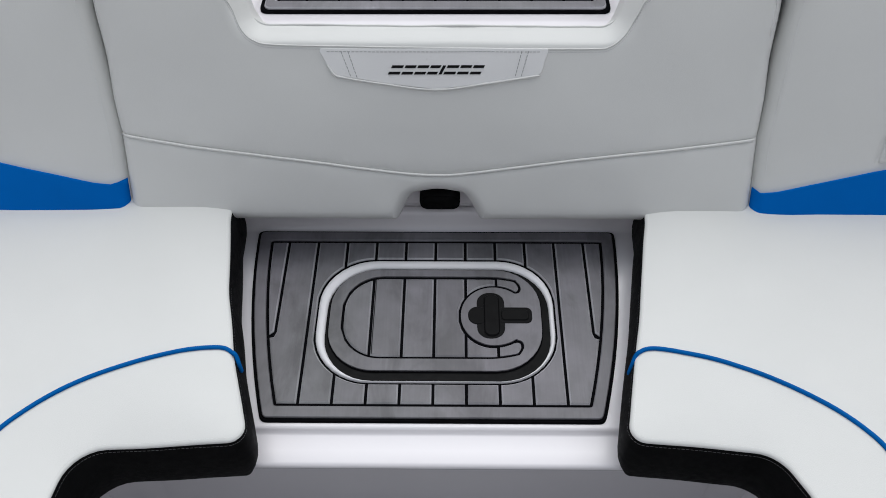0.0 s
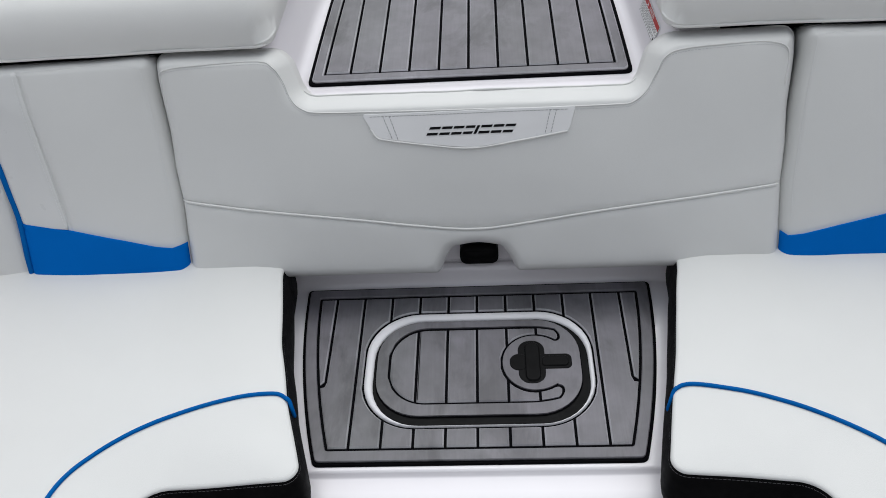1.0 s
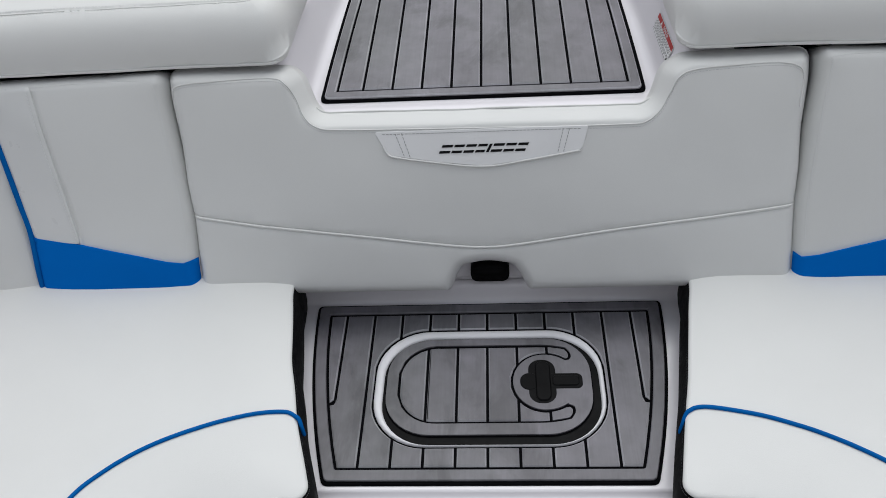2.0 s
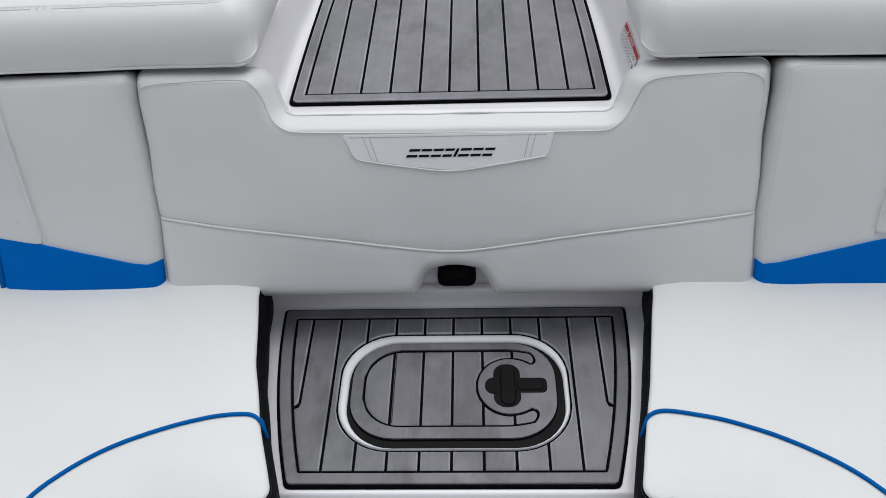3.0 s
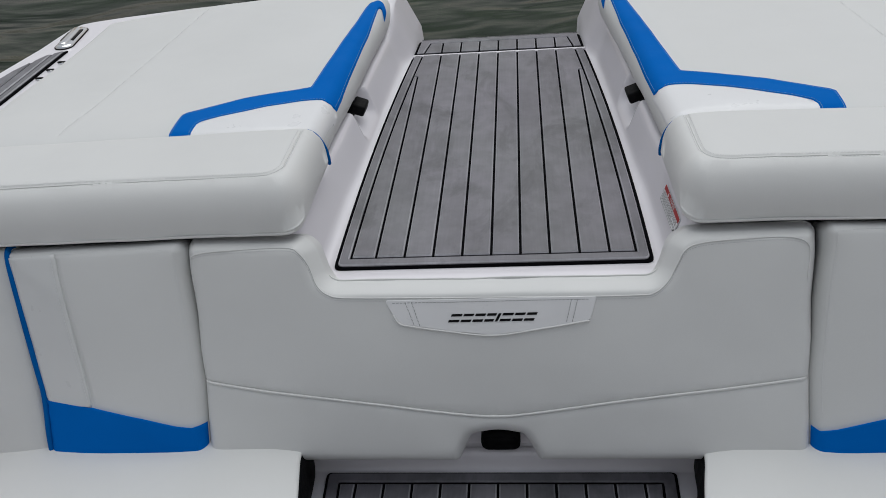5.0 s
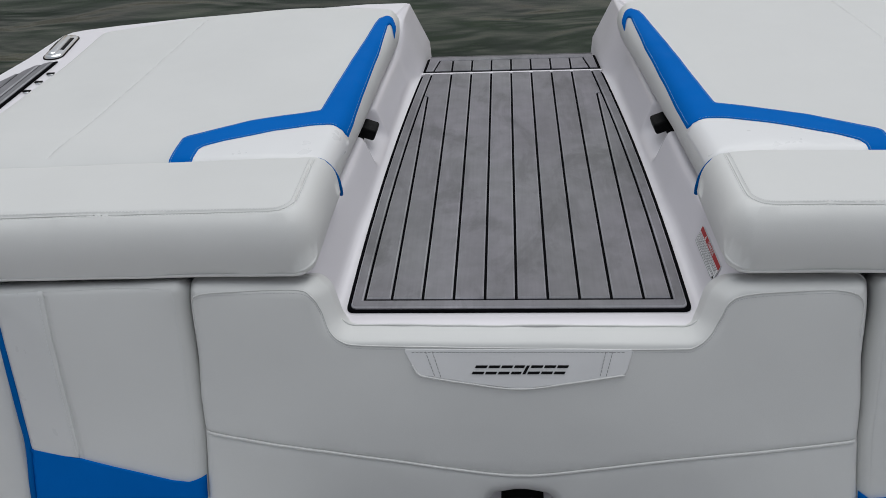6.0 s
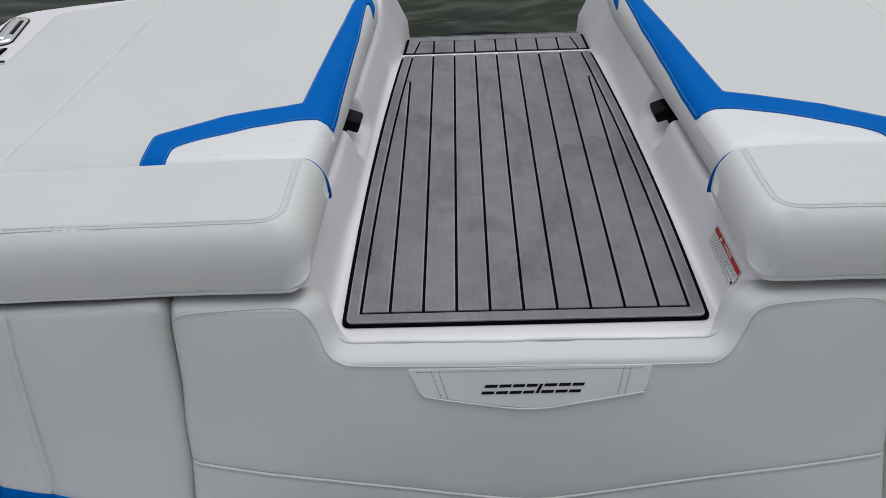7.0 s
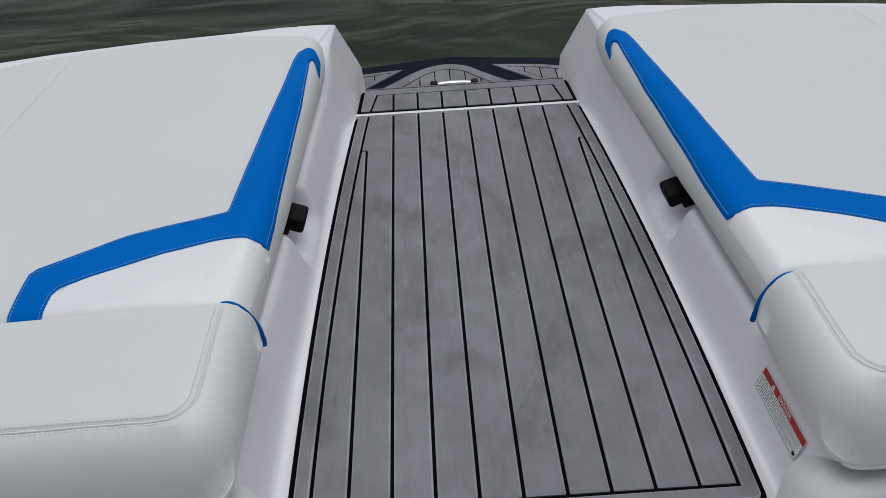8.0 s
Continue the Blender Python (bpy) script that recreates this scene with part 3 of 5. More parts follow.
def bitten(x0, x1, top, bottom, hole, toward):
    """A strip whose far or near part is bitten by a round hole that it only partly meets."""
    n = 10
    pts = []
    if toward == "right":
        xs = [x0 + (x1 - x0) * i / n for i in range(n + 1)]
    else:
        xs = [x1 - (x1 - x0) * i / n for i in range(n + 1)]
    hx = [x for x in xs if hole(x)]
    if not hx:
        return [(x0, bottom), (x1, bottom), (x1, top), (x0, top)]
    ends = [(x, hole(x)[0]) for x in reversed(hx)] + [(x, hole(x)[1]) for x in hx]
    first, last = xs[0], xs[-1]
    return [(first, bottom), (last, bottom)] + ends + [(last, top), (first, top)]


OVAL = (0.0020, 1.7225, 0.1915, 0.1190, 0.090)


def oval_loop(cx, cy, a, b, r, n=9):
    return rounded([(cx - a, cy - b), (cx + a, cy - b), (cx + a, cy + b), (cx - a, cy + b)], r, n)


def oval_span(x, grow=0.003):
    """Where a line of constant x crosses the hatch's rim."""
    cx, cy, a, b, r = OVAL
    a, b, r = a + grow, b + grow, r + grow
    d = abs(x - cx)
    if d >= a - 1e-6:
        return None
    h = b if d < a - r else b - r + math.sqrt(max(0, r * r - (d - a + r) ** 2))
    return cy - h, cy + h


def step_mat():
    root = holder("step_mat", "grey foam step mat with black grooves round an oval hatch", "deck mat", at=(0, 1.72, STEP_Z))
    y0, y1, tip = 1.538, 1.910, 1.690
    slab("backing", mat_loop(y0, y1, step_half, 0, 0.010), STEP_Z, STEP_Z + 0.004, EDGE, root, 0.0015, "black foam backing")
    ring("border", mat_loop(y0, y1, step_half, 0.0055, 0.010), mat_loop(y0, y1, step_half, 0.0245, 0.008), STEP_Z + 0.003, STEP_Z + 0.008, FOAM, root)
    lo, hi = STEP_Z + 0.003, STEP_Z + 0.008
    g = GROOVE / 2
    d = 0.0245 + GROOVE
    inner = lambda y: step_half(y) - d
    a, b = y0 + d, y1 - d
    for k in range(-3, 3):
        x0, x1 = k * PITCH + g, (k + 1) * PITCH - g
        xs = [x0 + (x1 - x0) * i / 8 for i in range(9)]
        slab("plank", [(x0, b)] + [(x, oval_span(x)[1]) for x in xs] + [(x1, b)], lo, hi, FOAM, root)
        slab("plank", [(x0, a)] + [(x, oval_span(x)[0]) for x in xs] + [(x1, a)], lo, hi, FOAM, root)
    for s in (-1, 1):
        x3, x4 = 3 * PITCH + g, 4 * PITCH - g
        if s < 0:
            pts = bitten(-x4, -x3, b, a, oval_span, "right")
        else:
            pts = bitten(x3, x4, b, a, oval_span, "left")
        slab("plank", pts, lo, hi, FOAM, root)
        x4, x5 = 4 * PITCH + g, 5 * PITCH - g
        low = [(s * min(inner(y), 0.4), y) for y in (a, a + 0.04, a + 0.08, tip - 0.006)]
        slab("plank", [(s * x4, a)] + low + [(s * (x5 + 0.003), tip - 0.004), (s * x5, tip + 0.006), (s * x5, b), (s * x4, b)], lo, hi, FOAM, root)
        x5 = 5 * PITCH + g
        high = [(s * inner(y), y) for y in (tip, tip + 0.05, tip + 0.1, tip + 0.14, b)]
        slab("plank", [(s * x5, tip + 0.006)] + high + [(s * x5, b)], lo, hi, FOAM, root)


def step_hatch():
    root = holder("hatch", "oval hatch with white rim and grey foam lid in the step", "hatch", at=(0.003, 1.72, STEP_Z))
    cx, cy, a, b, r = OVAL
    outer = oval_loop(cx, cy, a, b, r)
    inn = oval_loop(0.0055, 1.7145, 0.1795, 0.1095, 0.083)
    n, steps = len(outer), 10
    verts = []
    for k in range(steps + 1):
        w = math.pi * k / steps
        t = (1 - math.cos(w)) / 2
        verts += [(a.x + (b.x - a.x) * t, a.y + (b.y - a.y) * t, STEP_Z + 0.001 + 0.0085 * math.sin(w) ** 0.7) for a, b in zip(outer, inn)]
    raw("rim", verts, [(k * n + i, k * n + (i + 1) % n, (k + 1) * n + (i + 1) % n, (k + 1) * n + i) for k in range(steps) for i in range(n)], RIM, root, "white moulded rim")
    well = oval_loop(0.0055, 1.7145, 0.1796, 0.1096, 0.083)
    slab("well", well, STEP_Z + 0.001, STEP_Z + 0.0046, PLASTIC, root, 0.0005, "dark gap round the lid")
    lid = oval_loop(0.0015, 1.7215, 0.1725, 0.1000, 0.077)
    lo, hi = STEP_Z + 0.004, STEP_Z + 0.0095
    base = slab("lid", lid, lo, hi - 0.003, EDGE, root, 0.0006, "black lid under grey foam")
    top, bottom, left = 1.8055, 1.6445, -0.1505
    rr = 0.066
    c, cr = Vector((0.0955, 1.7265)), 0.0565

    def high(x):
        d = x - (left + rr)
        e = x - 0.085
        y = top if d >= 0 else top - rr + math.sqrt(max(0, rr * rr - d * d))
        return y if e <= 0 else y - 3 * e * e

    def low_(x):
        d = x - (left + rr)
        e = x - 0.085
        y = bottom if d >= 0 else bottom + rr - math.sqrt(max(0, rr * rr - d * d))
        return y if e <= 0 else y + 3 * e * e

    def arch(x, grow=GROOVE):
        """Half the height of the round field about the catch; it is flatter on one side."""
        d = (x - c.x) / (0.935 if x < c.x else 1.0)
        return math.sqrt(max(0, (cr + grow) ** 2 - d * d))

    g = GROOVE / 2
    # foam round the planks and the catch
    ins = [(x, low_(x)) for x in np.linspace(left + 0.0005, 0.134, 34)]
    arc = []
    for w in np.linspace(-0.9, -2 * math.pi + 0.9, 40):
        arc.append((c.x + cr * math.cos(w) * (0.935 if math.cos(w) < 0 else 1.0), c.y + cr * math.sin(w)))
    tail = [(0.1335, 1.7703), (0.1375, 1.7714), (0.1408, 1.7747), (0.1422, 1.7797), (0.1415, 1.7857), (0.1387, 1.7917)]
    hole = ins + [(x, 3.45 - y) for x, y in reversed(tail)] + arc + tail + [(x, high(x)) for x in np.linspace(0.134, left + 0.0005, 34)]
    from_lid = offset(lid, 0.002)
    pts = [Vector((p[0], p[1])) for p in from_lid] + [Vector((float(p[0]), float(p[1]))) for p in hole]
    n, m = len(from_lid), len(hole)
    co, _, fs, _, _, _ = geometry.delaunay_2d_cdt(pts, [(i, (i + 1) % n) for i in range(n)] + [(n + i, n + (i + 1) % m) for i in range(m)], [], 0, 1e-6)
    mids = [sum((co[i] for i in f), Vector((0, 0))) / len(f) for f in fs]
    ok = inside(mids, pts[:n]) & ~inside(mids, pts[n:])
    k = len(co)
    faces = [list(f) for f, keep in zip(fs, ok) if keep]
    edges = {}
    for f in faces:
        for i in range(len(f)):
            e = (f[i], f[(i + 1) % len(f)])
            edges[tuple(sorted(e))] = edges.get(tuple(sorted(e)), 0) + 1
    walls = [(a_, b_, k + b_, k + a_) for (a_, b_), cnt in edges.items() if cnt == 1]
    raw("border", [(p.x, p.y, hi) for p in co] + [(p.x, p.y, lo) for p in co], faces + walls, FOAM, base, smooth=False)
    # planks of the lid
    for j in range(-3, 2):
        x0, x1 = max(j * PITCH + g, left + GROOVE), (j + 1) * PITCH - g
        xs = np.linspace(x0, x1, 9)
        if j < 0:
            # the first planks are rounded with the lid, a groove's width inside its border
            bend = lambda x: rr - math.sqrt(max(0, (rr - GROOVE) ** 2 - min(0, x - left - rr) ** 2))
            xs = x0 + (x1 - x0) * (1 - np.cos(np.linspace(0, math.pi / 2, 13)))
            poly = [(x, bottom + bend(x)) for x in xs] + [(x, top - bend(x)) for x in reversed(xs)]
            slab("plank", poly, lo, hi, FOAM, base)
        elif j == 0:
            grown = lambda x: None if x <= c.x - (cr + GROOVE) * 0.935 else (c.y - arch(x), c.y + arch(x))
            slab("plank", bitten(x0, x1, top - GROOVE, bottom + GROOVE, grown, "right"), lo, hi, FOAM, base)
        else:
            slab("plank", [(x, c.y + arch(x)) for x in xs] + [(x, high(x) - GROOVE) for x in reversed(xs)], lo, hi, FOAM, base)
            slab("plank", [(x, c.y - arch(x)) for x in xs] + [(x, low_(x) + GROOVE) for x in reversed(xs)], lo, hi, FOAM, base)
            # the last pieces end round
            xs = np.linspace(x1 + GROOVE, 0.1315, 7)
            cap = [(0.1335, 1.7752), (0.1362, 1.7774), (0.1374, 1.7806), (0.1369, 1.7852), (0.1350, 1.7898)]
            slab("plank", [(x, max(c.y + arch(x), 1.7749)) for x in xs] + cap + [(x, high(x) - GROOVE) for x in reversed(xs)], lo, hi, FOAM, base, 0.0008)
            slab("plank", [(x, min(c.y - arch(x), 1.6751)) for x in xs] + [(x, 3.45 - y) for x, y in cap] + [(x, low_(x) + GROOVE) for x in reversed(xs)], lo, hi, FOAM, base, 0.0008)
    # black turn catch let into the lid
    catch = slab("catch_plate", rounded([(0.068, 1.6815), (0.114, 1.6815), (0.114, 1.7725), (0.068, 1.7725)], 0.021, 7), lo, hi + 0.0006, PLASTIC, base, 0.0012, "black plastic turn catch")
    slab("catch_knob", rounded([(0.0545, 1.709), (0.086, 1.709), (0.086, 1.744), (0.0545, 1.744)], 0.0155, 7), lo, hi + 0.0012, PLASTIC, catch, 0.0012)
    slab("catch_arm", rounded([(0.100, 1.711), (0.158, 1.711), (0.158, 1.743), (0.100, 1.743)], 0.010, 6), lo, hi + 0.0009, PLASTIC, catch, 0.0012)
    slab("catch_handle", rounded([(0.080, 1.686), (0.105, 1.686), (0.105, 1.767), (0.080, 1.767)], 0.011, 5), hi, hi + 0.0035, PLASTIC, catch, 0.0018, smooth=False)
    slab("catch_bar", rounded([(0.108, 1.7165), (0.152, 1.7165), (0.152, 1.7375), (0.108, 1.7375)], 0.006, 4), hi, hi + 0.0026, PLASTIC, catch, 0.0012)


walkway_mat()
sill_mat()
step_mat()
step_hatch()


# ---- moulded deck: walkway, side decks, hull ----
def smoothstep(a, b, x):
    t = min(1, max(0, (x - a) / (b - a)))
    return t * t * (3 - 2 * t)


def wall_profile(y):
    """Half of the walkway's section: offsets from the mat's edge and heights."""
    p = [(0.004, 0.535), (0.011, 0.5355), (0.0165, 0.538), (0.0205, 0.5425), (0.0245, 0.551), (0.0285, 0.563), (0.0325, 0.575), (0.0365, 0.588), (0.0405, 0.600), (0.0432, 0.608), (0.047, 0.6145), (0.053, 0.618), (0.075, 0.619), (0.12, 0.619)]
    rise = smoothstep(2.97, 3.09, y)
    out = []
    for o, z in p:
        k = max(0, z - 0.553) / (0.619 - 0.553)
        z2 = z + rise * k * 0.060
        flat = -0.003 + max(0, z2 - 0.5355) * 0.33 if o < 0.06 else o
        out.append((o + rise * (flat - o), z2))
    return out


def aft(z):
    """How far the walkway's end reaches beyond its last section at a height."""
    return 0.022 + 0.086 * (0.69 - z) / 0.19


def sill_drop(y):
    """How far the sill has turned down at y."""
    return float(np.interp(y, (3.15, 3.158, 3.165, 3.172, 3.18, 3.20, 3.264), (0, 0.0025, 0.007, 0.015, 0.030, 0.050, 0.075)))


def deck():
    root = holder("deck", "white moulded fibreglass stern deck with a sunken walkway", "boat deck", kind="structure", at=(0, 2.6, 0.0))
    ys = list(np.linspace(2.020, 2.066, 9)) + list(np.linspace(2.085, 2.50, 18)) + list(np.linspace(2.515, 2.745, 47)) + list(np.linspace(2.77, 3.168, 20))
    # walkway floor and walls in one shell, with a scoop round each latch
    verts, faces, rows = [], [], []
    for y in ys:
        half = wall_half(y)
        flare = 0.012 * smoothstep(2.10, 2.022, y)
        right = []
        for o, z in wall_profile(y):
            scoop = smoothstep(2.536, 2.549, y) * smoothstep(2.680, 2.640, y) * smoothstep(0.553, 0.580, z) * (1 - smoothstep(0.62, 0.66, z))
            z -= 0.03 * smoothstep(2.075, 2.04, y) * (o > 0.07)
            right.append((half + o + flare * smoothstep(0.54, 0.6, z) + 0.042 * scoop, z - 0.012 * scoop * smoothstep(0.6, 0.615, z)))
        out = smoothstep(3.05, 3.168, y)
        lip = 0.005 * smoothstep(2.064, 2.035, y)
        right = [(x, y + out * aft(z), z - sill_drop(y + out * aft(z)) * (1 - smoothstep(0.536, 0.552, z))) for x, z in right]
        row = [(-x, yy, z) for x, yy, z in reversed(right)] + right
        # the lip rises to the backrest's upper edge
        row = [(x, yy, z + lip * (1 - smoothstep(0.536, 0.575, z))) for x, yy, z in row]
        rows.append(row)
    n = len(rows[0])
    for row in rows:
        verts += row
    for j in range(len(rows) - 1):
        for i in range(n - 1):
            faces.append((j * n + i, j * n + i + 1, (j + 1) * n + i + 1, (j + 1) * n + i))
    raw("walkway_shell", verts, faces, GEL, root)
    # raised rib between the walkway mat and the sill mat
    bm = bmesh.new()
    w = walk_half(3.044) + 0.001
    box(bm, (-w, 3.0400, 0.530), (w, 3.0500, 0.5420), 0.0012, 2)
    part("sill_rib", bm, GEL, root)
    # sill edge and transom below the walkway
    half = wall_half(3.168)
    verts, faces = [], []
    prof = [(3.145, 0.533), (3.156, 0.5318), (3.162, 0.5288), (3.167, 0.5245), (3.171, 0.518), (3.174, 0.508), (3.176, 0.48), (3.180, 0.25), (3.180, -0.3)]
    for y, z in prof:
        verts += [(-0.32, y, z), (0.32, y, z)]
    faces = [(2 * i, 2 * i + 1, 2 * i + 3, 2 * i + 2) for i in range(len(prof) - 1)]
    raw("transom_sill", verts, faces, GEL, root)
    for s in (-1, 1):
        edge = [(0.267, 3.190), (0.376, 3.190), (0.47, 3.175), (0.65, 3.155), (0.83, 3.124), (1.008, 3.080), (1.09, 3.054), (1.119, 3.038), (1.136, 3.008), (1.145, 2.94), (1.154, 2.86), (1.185, 2.70), (1.202, 2.55), (1.22, 2.2), (1.22, 0.9), (1.22, -1.25)]
        inner = [(0.97, -1.25), (0.97, 2.065), (0.36, 2.065), (0.345, 2.5), (0.30, 3.05)]
        poly = [(s * x, y) for x, y in edge + inner]
        slab("side_deck", poly, 0.625, DECK_Z, GEL, root, 0.0045, smooth=False)
        verts, faces = [], []
        levels = [(0.0, 0.676), (0.002, 0.64), (-0.006, 0.635), (-0.006, 0.60), (0.004, 0.595), (0.02, 0.30), (0.05, -0.30)]
        e = edge
        for d, z in levels:
            verts += [(s * (x - d * (1 if x > 0.3 else 0)), y - d * (0.6 if y > 2.9 else 0), z) for x, y in e]
        m = len(e)
        for k in range(len(levels) - 1):
            faces += [(k * m + i, k * m + i + 1, (k + 1) * m + i + 1, (k + 1) * m + i) for i in range(m - 1)]
        raw("hull_side", verts, faces, HULL, root, smooth=False)
        # aft face of the wing beside the walkway
        pr = [(wall_half(3.168) + o, z) for o, z in wall_profile(3.168)]
        drop = lambda z: z - sill_drop(3.168 + aft(z)) * (1 - smoothstep(0.536, 0.552, z))
        verts = [(s * x, 3.168 + aft(z), drop(z)) for x, z in pr] + [(s * x, 3.268, min(z, 0.47)) for x, z in pr] + [(s * x, 3.268, -0.30) for x, z in pr]
        m = len(pr)
        raw("wing_end", verts, [(k * m + i, k * m + i + 1, k * m + m + i + 1, k * m + m + i) for k in range(2) for i in range(m - 1)], GEL, root)


deck()


def wall_latch(s):
    y0 = 2.609 if s > 0 else 2.605
    root = holder("wall_latch", "black plastic sun-pad latch in a scoop of the walkway wall", "latch", "walkway latches", at=(s * 0.29, y0, 0.60))
    bm = bmesh.new()
    x = wall_half(y0) + (0.048 if s > 0 else 0.047)
    m = Matrix.Translation((s * x, y0, 0.601)) @ pose(0, 0, 0, 0, -s * 20, s * 3)
    box(bm, (-0.0160, -0.0245, -0.0120), (0.0160, 0.0245, 0.0120), 0.0055, 4, m)
    part("knob", bm, PLASTIC, root)
    bm = bmesh.new()
    m2 = Matrix.Translation((s * (x + 0.022), y0, 0.597)) @ pose(0, 0, 0, 0, -s * 20, s * 3)
    box(bm, (-0.014, -0.021, -0.012), (0.014, 0.021, 0.012), 0.003, 2, m2)
    part("stem", bm, PLASTIC, root)


wall_latch(-1)
wall_latch(1)


# ---- swim platform ----
def swim_platform():
    z = 0.107
    root = holder("swim_platform", "dark swim platform with grey foam panels behind the stern", "platform", at=(0, 3.5, z - 0.06))
    edge = [(-0.98, 2.98), (0.98, 2.98), (1.0, 3.80), (0.74, 4.05), (0.38, 4.20), (0.0, 4.262), (-0.38, 4.20), (-0.74, 4.05), (-1.0, 3.80)]
    slab("base", rounded(edge, 0.06, 4), z - 0.06, z, NAVY, root, 0.008)
    lo, hi = z, z + 0.006
    arch = [(-0.34, 3.936), (-0.263, 4.001), (-0.184, 4.072), (-0.115, 4.143), (-0.056, 4.184), (0.008, 4.199), (0.072, 4.178), (0.121, 4.127), (0.175, 4.072), (0.252, 4.001), (0.323, 3.936)]
    top = smooth_line([(x - 0.012, y - 0.015, 0) for x, y in arch], 4)
    outer = [(p.x, p.y) for p in top]
    inner = [(-0.004 + (x + 0.004) * 0.80, 3.903 + (y - 3.903) * 0.86) for x, y in outer]
    ring("panel_border", outer + [(0.310, 3.903), (-0.352, 3.903)], inner + [(0.247, 3.908), (-0.282, 3.908)], lo, hi, FOAM, root)
    core = offset(inner + [(0.247, 3.908), (-0.282, 3.908)], 0.003)
    slab("panel_backing", offset(outer, 0.004), lo, hi - 0.003, EDGE, root, 0.001)
    for k in range(-5, 5):
        p = cut(core, k * PITCH + 0.002, (k + 1) * PITCH - 0.002)
        if len(p) > 2:
            slab("plank", p, lo, hi, FOAM, root)
    for s in (-1, 1):
        side = [(0.152, 4.178), (0.318, 4.154), (0.50, 4.09), (0.70, 3.98), (0.75, 3.81), (0.42, 3.90), (0.238, 4.09)]
        out = [(s * x - 0.004, y - 0.015) for x, y in side]
        inn = offset(out, 0.022)
        slab("panel_backing", offset(out, 0.003), lo, hi - 0.003, EDGE, root, 0.001)
        ring("panel_border", out, inn, lo, hi, FOAM, root)
        core = offset(inn, 0.004)
        for k in range(-13, 13):
            p = cut(core, k * PITCH + 0.002, (k + 1) * PITCH - 0.002)
            if len(p) > 2:
                slab("plank", p, lo, hi, FOAM, root)


swim_platform()


def grab_handle():
    z = 0.107
    root = holder("grab_handle", "short polished steel grab handle with black ends on the swim platform", "handle", at=(0.01, 4.05, z))
    # the bar sinks and narrows towards its ends
    verts, faces, n = [], [], 12
    stations = [(-0.054, 0.006, 0.010), (-0.048, 0.010, 0.014), (-0.036, 0.011, 0.017), (-0.012, 0.012, 0.019), (0.034, 0.012, 0.019), (0.058, 0.011, 0.017), (0.070, 0.010, 0.014), (0.076, 0.006, 0.010)]
    for x, wide, top in stations:
        for k in range(n):
            w = 2 * math.pi * k / n
            c, d = math.cos(w), math.sin(w)
            verts.append((x, 4.025 + wide * math.copysign(abs(c) ** 0.6, c), z + 0.004 + (top - 0.004) / 2 + (top - 0.004) / 2 * math.copysign(abs(d) ** 0.6, d)))
    for i in range(len(stations) - 1):
        faces += [(i * n + k, i * n + (k + 1) % n, (i + 1) * n + (k + 1) % n, (i + 1) * n + k) for k in range(n)]
    raw("bar", verts, faces + [tuple(range(n)), tuple((len(stations) - 1) * n + k for k in range(n))], CHROME, root)
    for x in (-0.056, 0.078):
        bm = bmesh.new()
        box(bm, (x - 0.012, 4.008, z + 0.002), (x + 0.012, 4.038, z + 0.019), 0.005, 3)
        part("end_cap", bm, PLASTIC, root)


grab_handle()


# ---- seats ----
def seat(s, outline, radii, cord_line, side):
    root = holder("seat_cushion", "white vinyl cockpit seat cushion with black sides and blue piping", "seat cushion", "cockpit seats", at=(s * 0.6, 1.4, 0.18))
    pad = Pad(rounded(outline, radii, 7), Matrix.Translation((0, 0, 0.2965)), ra=0.0045, rb=0.0035, crown=0.011, reach=0.05,
              shape=lambda x, y: (0.010 if s < 0 else 0.006) * min(1, max(0, (y - 1.62) / 0.22)) ** 2)
    pad.top("cover", VINYL, root, 0.025)
    pad.skirt("side_band", BLACK_VINYL, root, 0.132, tuck=0.012, bulge=0.009, label="black grained vinyl side")
    line = smooth_line([(x, y, 0) for x, y in cord_line], 8)
    flat = pad.world(line, 0.0015)
    down = [Vector(p) for p in side]
    tube("piping", smooth_line(down, 4)[:-1] + flat, 0.0032, CORD, root, "blue piping")
    rim = offset(pad.line, -0.0018)
    runs, run = [], []
    for i, p in enumerate(rim):
        if p.y < 1.72 and abs(p.x) < 0.9:
            run.append(p)
        elif run:
            runs.append(run)
            run = []
    if run:
        runs.append(run)
    verts, faces = [], []
    for r in runs:
        d = dense(r, 0.006, False)
        for a, b in zip(d[:-1], d[1:]):
            b = a.lerp(b, 0.7)
            k = len(verts)
            verts += [(a.x, a.y, 0.2878), (b.x, b.y, 0.2878), (b.x, b.y, 0.2890), (a.x, a.y, 0.2890)]
            faces.append((k, k + 1, k + 2, k + 3))
    tagged(raw("stitching", verts, faces, BAND_THREAD, root, "grey thread"), kind="stuff")
    inset = offset(pad.line, 0.0055)
    first = [p for p in inset if 1.30 < p.y < 1.86 and abs(p.x) < 0.52]
    start = max(range(len(first)), key=lambda i: (first[i] - first[i - 1]).length)
    pad.stitches("top_stitching", [first[start:] + first[:start]], THREAD, root, width=0.0007, lift=0.0003)
    slab("base", offset(outline, 0.075), FLOOR_Z, 0.172, GEL, root, 0.003, "white moulded seat base")


